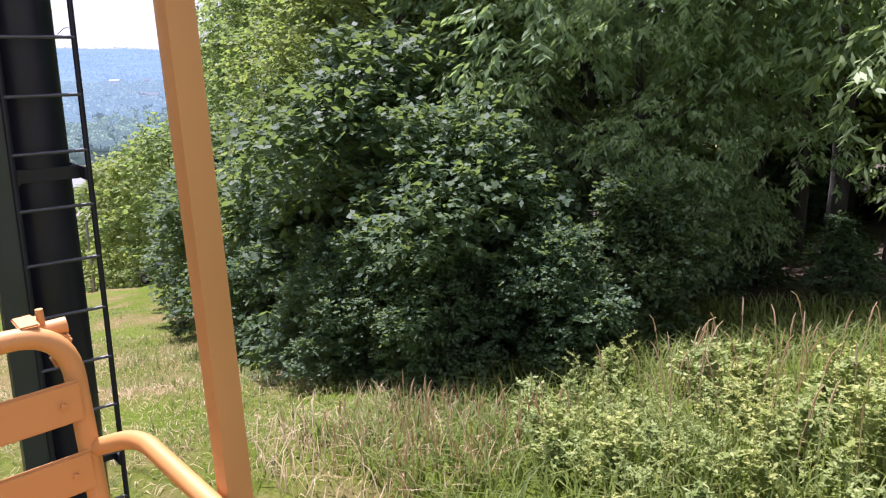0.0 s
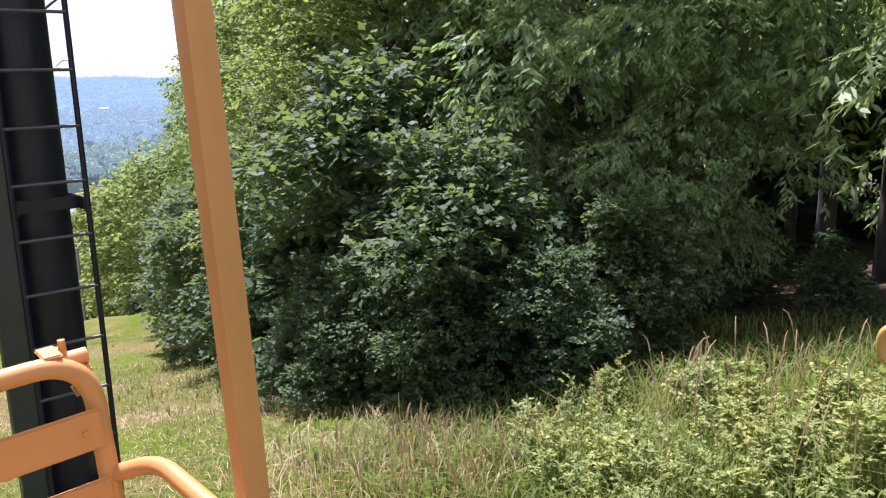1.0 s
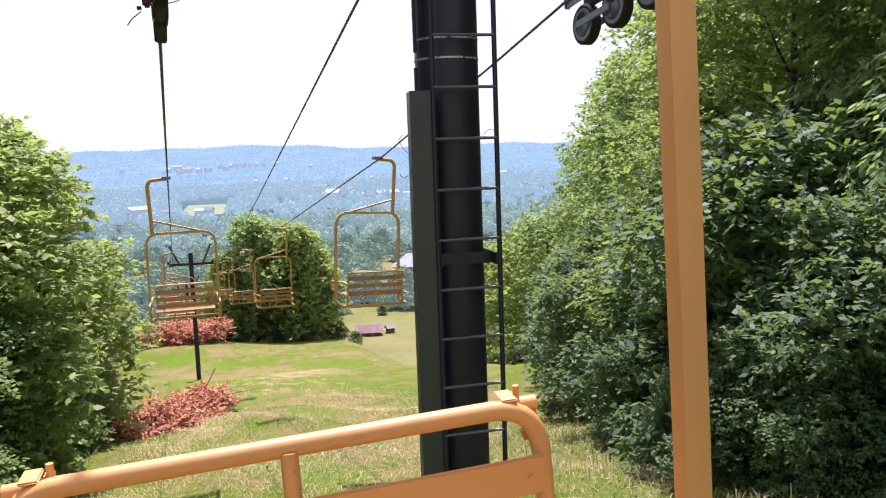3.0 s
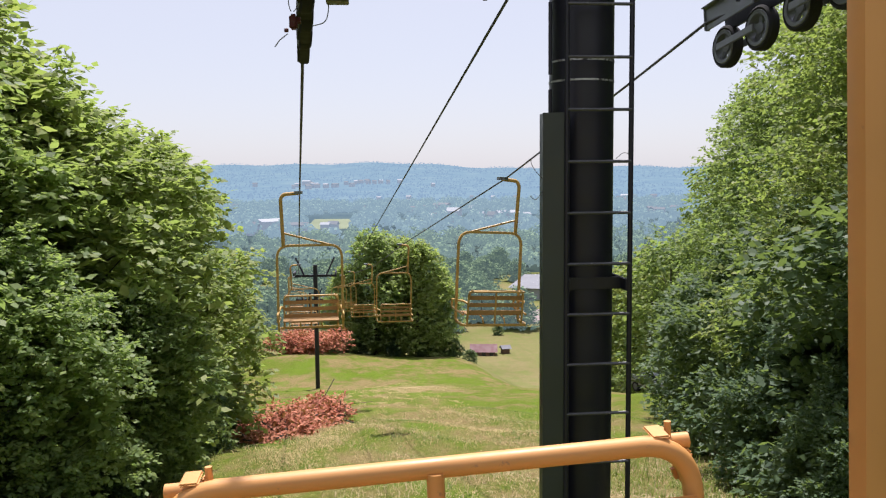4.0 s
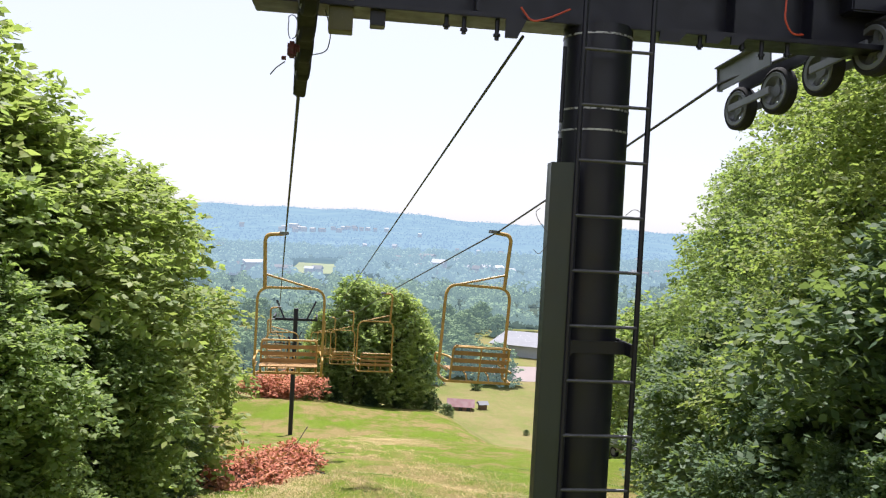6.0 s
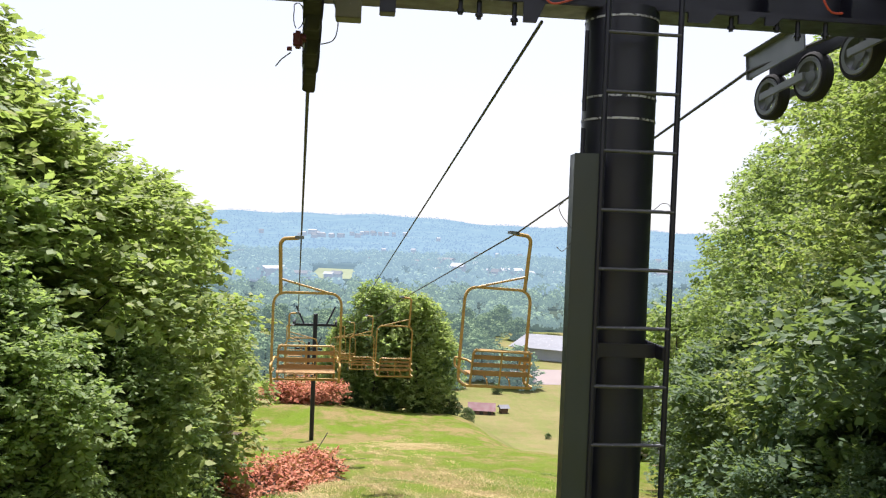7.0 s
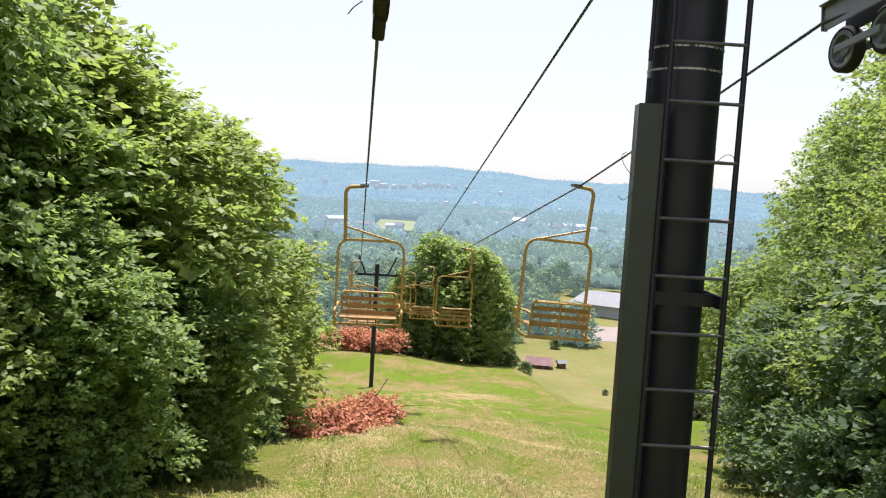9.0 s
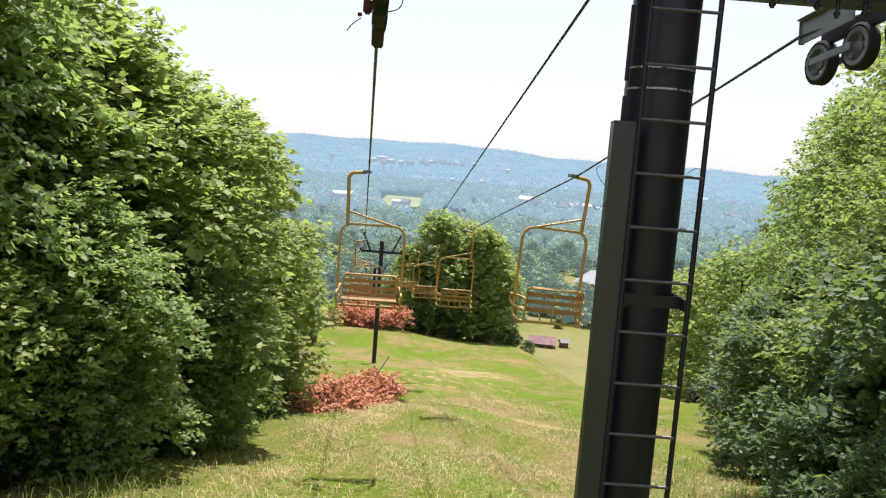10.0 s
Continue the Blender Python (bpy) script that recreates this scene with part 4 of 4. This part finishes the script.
# far houses take painted haze too: walls and roofs emit faintly
FAR_WALL = hazed_far("hazed_wall", (0.26, 0.26, 0.27), (0.34, 0.34, 0.35), (0.075, 0.10, 0.125))
FAR_ROOF = hazed_far("hazed_roof", (0.10, 0.09, 0.09), (0.15, 0.14, 0.14), (0.085, 0.115, 0.14))
DARK_GLASS = paint("dark_window", (0.03, 0.035, 0.04), (0.05, 0.05, 0.05), 0.15)
LOT = paint("pinkish_gravel_lot", (0.22, 0.18, 0.175), (0.16, 0.14, 0.14), 0.95, scale=0.2)
gable("shelter", "long low shelter with a faded red roof at the piste foot", 23.9, 165, 4.8, 3.4, 1.2, 1.2, -8, BROWN_WALL, RED_ROOF, 3)
gable("shed", "small dark shed beside the red roofed shelter", 28.6, 166, 1.4, 1.6, 1.4, 0.5, 10, BROWN_WALL, GREY_ROOF)
gable("warehouse", "long pale metal warehouse with a low gable roof", 65, 266, 22, 34, 4.2, 2.0, -28, WHITE, PALE)
bm = bmesh.new()
for i in range(7):
    for j in range(5):
        x0, y0 = 40 + i * 7, 205 + j * 5.5
        q = [bm.verts.new((x, y, gz(x, y) + 0.06)) for x, y in ((x0, y0), (x0 + 7, y0), (x0 + 7, y0 + 5.5), (x0, y0 + 5.5))]
        bm.faces.new(q)
bmesh.ops.remove_doubles(bm, verts=bm.verts, dist=0.01)
tagged(part("gravel_lot", bm, LOT), "pinkish gravel yard in front of the warehouse", "yard", kind="structure")
bm = bmesh.new()
q = [bm.verts.new((x, y, gz(x, y) + 0.15)) for x, y in ((-50, 690), (-14, 700), (-10, 880), (-52, 890))]
bm.faces.new(q)
tagged(part("field", bm, HAY), "pale green hay field in the valley", "field", kind="structure")
r_ = random.Random(5)
towns = [(-66, 640, 30, 5), (-34, 640, 14, 2), (115, 780, 60, 12), (460, 1350, 130, 12), (-110, 2250, 170, 16), (20, 2350, 120, 10), (250, 1500, 200, 6), (-250, 1200, 120, 4), (60, 1000, 120, 5), (330, 900, 90, 5), (600, 1500, 180, 5)]
for cx, cy, spread, n_ in towns:
    for k in range(n_):
        x, y = cx + r_.gauss(0, spread * 0.5), cy + r_.gauss(0, spread * 0.3)
        big = 1 + (cy > 2000) * 0.5 + (r_.random() < 0.12) * 1.0
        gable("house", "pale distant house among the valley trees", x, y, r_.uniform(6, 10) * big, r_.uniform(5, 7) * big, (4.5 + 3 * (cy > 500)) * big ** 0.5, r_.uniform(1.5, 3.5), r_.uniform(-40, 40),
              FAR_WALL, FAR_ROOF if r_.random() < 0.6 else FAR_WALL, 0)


# ---- valley: woods ----
def woods(name, label, seed, n, y0, y1, h, cards, size, material, keep):
    r_ = np.random.default_rng(seed)
    y = np.sqrt(r_.uniform(y0 ** 2, y1 ** 2, n))
    x = r_.uniform(-0.72, 0.85, n) * y
    ok = keep(x, y)
    x, y = x[ok], y[ok]
    z = height(x, y)
    n = len(x)
    hh = h * r_.uniform(0.6, 1.3, n)
    o = unit(r_, n * cards)
    o[:, 2] = np.abs(o[:, 2]) * 1.1 - 0.25
    c = np.repeat(np.column_stack([x, y, z + hh * 0.5]), cards, 0) + o * np.repeat(np.column_stack([hh * 0.42, hh * 0.42, hh * 0.5]), cards, 0) * r_.uniform(0.75, 1.1, (n * cards, 1))
    d = np.cross(o, r_.normal(size=o.shape))
    d /= np.linalg.norm(d, axis=1, keepdims=True)
    m = n * cards
    v, f = leaf_quads(c - d * size * 0.5, d, o + r_.normal(size=o.shape) * 0.35, np.full(m, size) * r_.uniform(0.6, 1.3, m), np.full(m, size * 0.8), r_)
    tagged(raw(name, v, f, material), label, "woods", kind="stuff")


# haze put into the foliage as emission, bluer and stronger with distance
FAR_A = hazed_far("hazed_valley_foliage", (0.05, 0.08, 0.045), (0.15, 0.195, 0.095), (0.085, 0.12, 0.125))
FAR_B = hazed_far("hazed_distant_foliage", (0.02, 0.04, 0.03), (0.105, 0.135, 0.085), (0.13, 0.185, 0.22))
FAR_C = hazed_far("hazed_farthest_foliage", (0.02, 0.03, 0.028), (0.04, 0.052, 0.042), (0.135, 0.20, 0.27))
FAR_GROVE = hazed_far("hazed_grove_foliage", (0.07, 0.115, 0.06), (0.19, 0.25, 0.12), (0.035, 0.05, 0.05))
clear = lambda x, y: ~((x > 42) & (x < 100) & (y < 292)) & ~((np.abs(x + 30) < 22) & (y > 570) & (y < 900)) & ~((x > 10) & (x < 42) & (y < 196)) & (y > 190)
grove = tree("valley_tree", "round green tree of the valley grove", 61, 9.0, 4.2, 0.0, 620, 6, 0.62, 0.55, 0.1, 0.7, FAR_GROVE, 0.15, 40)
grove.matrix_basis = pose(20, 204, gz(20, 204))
r_ = random.Random(14)
n_ = 0
while n_ < 110:
    x, y = r_.uniform(-60, 120), r_.uniform(196, 335)
    if (42 < x < 108 and y < 296) or -14 < x < 12 and y < 200:
        continue
    k_ = r_.uniform(0.75, 1.3)
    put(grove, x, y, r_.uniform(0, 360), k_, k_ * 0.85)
    n_ += 1
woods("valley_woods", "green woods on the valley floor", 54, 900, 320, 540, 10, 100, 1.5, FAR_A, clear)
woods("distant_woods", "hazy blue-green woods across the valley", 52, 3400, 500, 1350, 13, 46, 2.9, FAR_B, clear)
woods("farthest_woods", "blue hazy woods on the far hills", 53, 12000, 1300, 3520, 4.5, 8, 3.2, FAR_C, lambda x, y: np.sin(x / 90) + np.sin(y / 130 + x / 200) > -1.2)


# ---- parked car and posts by the tree line ----
def car(x, y, turn):
    c = tagged(new("car"), "silver grey car parked half under the trees", "car")
    c.matrix_basis = pose(x, y, gz(x, y), 0, 0, turn)
    bm = boxes((0, 0, 0.62, 1.72, 4.2, 0.55), bevel=0.12)
    part("body", bm, SILVER, c)
    bm = bmesh.new()
    block(bm, (1.5, 2.3, 0.55), pose(0, -0.2, 1.12), 0)
    for v_ in bm.verts:
        if v_.co.z > 1.2:
            v_.co.x *= 0.82
            v_.co.y = -0.2 + (v_.co.y + 0.2) * 0.72
    bmesh.ops.bevel(bm, geom=bm.edges[:], offset=0.06, segments=2, affect="EDGES")
    part("cabin", bm, SILVER, c)
    part("rear_window", boxes((0, -1.24, 1.12, 1.15, 0.1, 0.32), bevel=0.02), DARK_GLASS, c)
    for sx in (-1, 1):
        part("side_window", boxes((sx * 0.70, -0.2, 1.14, 0.06, 1.5, 0.3), bevel=0.02), DARK_GLASS, c)
        part("tail_light", boxes((sx * 0.72, -2.09, 0.74, 0.2, 0.06, 0.14), bevel=0.02), RED_WIRE, c)
        for sy in (-1.3, 1.3):
            w_ = part("wheel", tube(bmesh.new(), [(sx * 0.70, sy, 0.31), (sx * 0.88, sy, 0.31)], 0.31, 20), RUBBER, c)
            part("rim", tube(bmesh.new(), [(sx * 0.86, sy, 0.31), (sx * 0.89, sy, 0.31)], 0.19, 16), STEEL, w_)


SILVER = paint("silver_car_paint", (0.36, 0.38, 0.40), (0.3, 0.31, 0.32), 0.3, 0.6, wear=0.8)
WOOD = bark("pale_weathered_wood", (0.20, 0.18, 0.15), (0.34, 0.31, 0.27))
car(17.1, 46.5, 20)
for x, y, h_, r_ in ((14.6, 37, 3.0, 0.06), (17.0, 62, 6.5, 0.11)):
    tagged(part("post", tube(bmesh.new(), [(x, y, gz(x, y) - 0.1), (x, y, gz(x, y) + h_)], r_, 10), WOOD), "pale weathered wooden post by the tree line", "post")
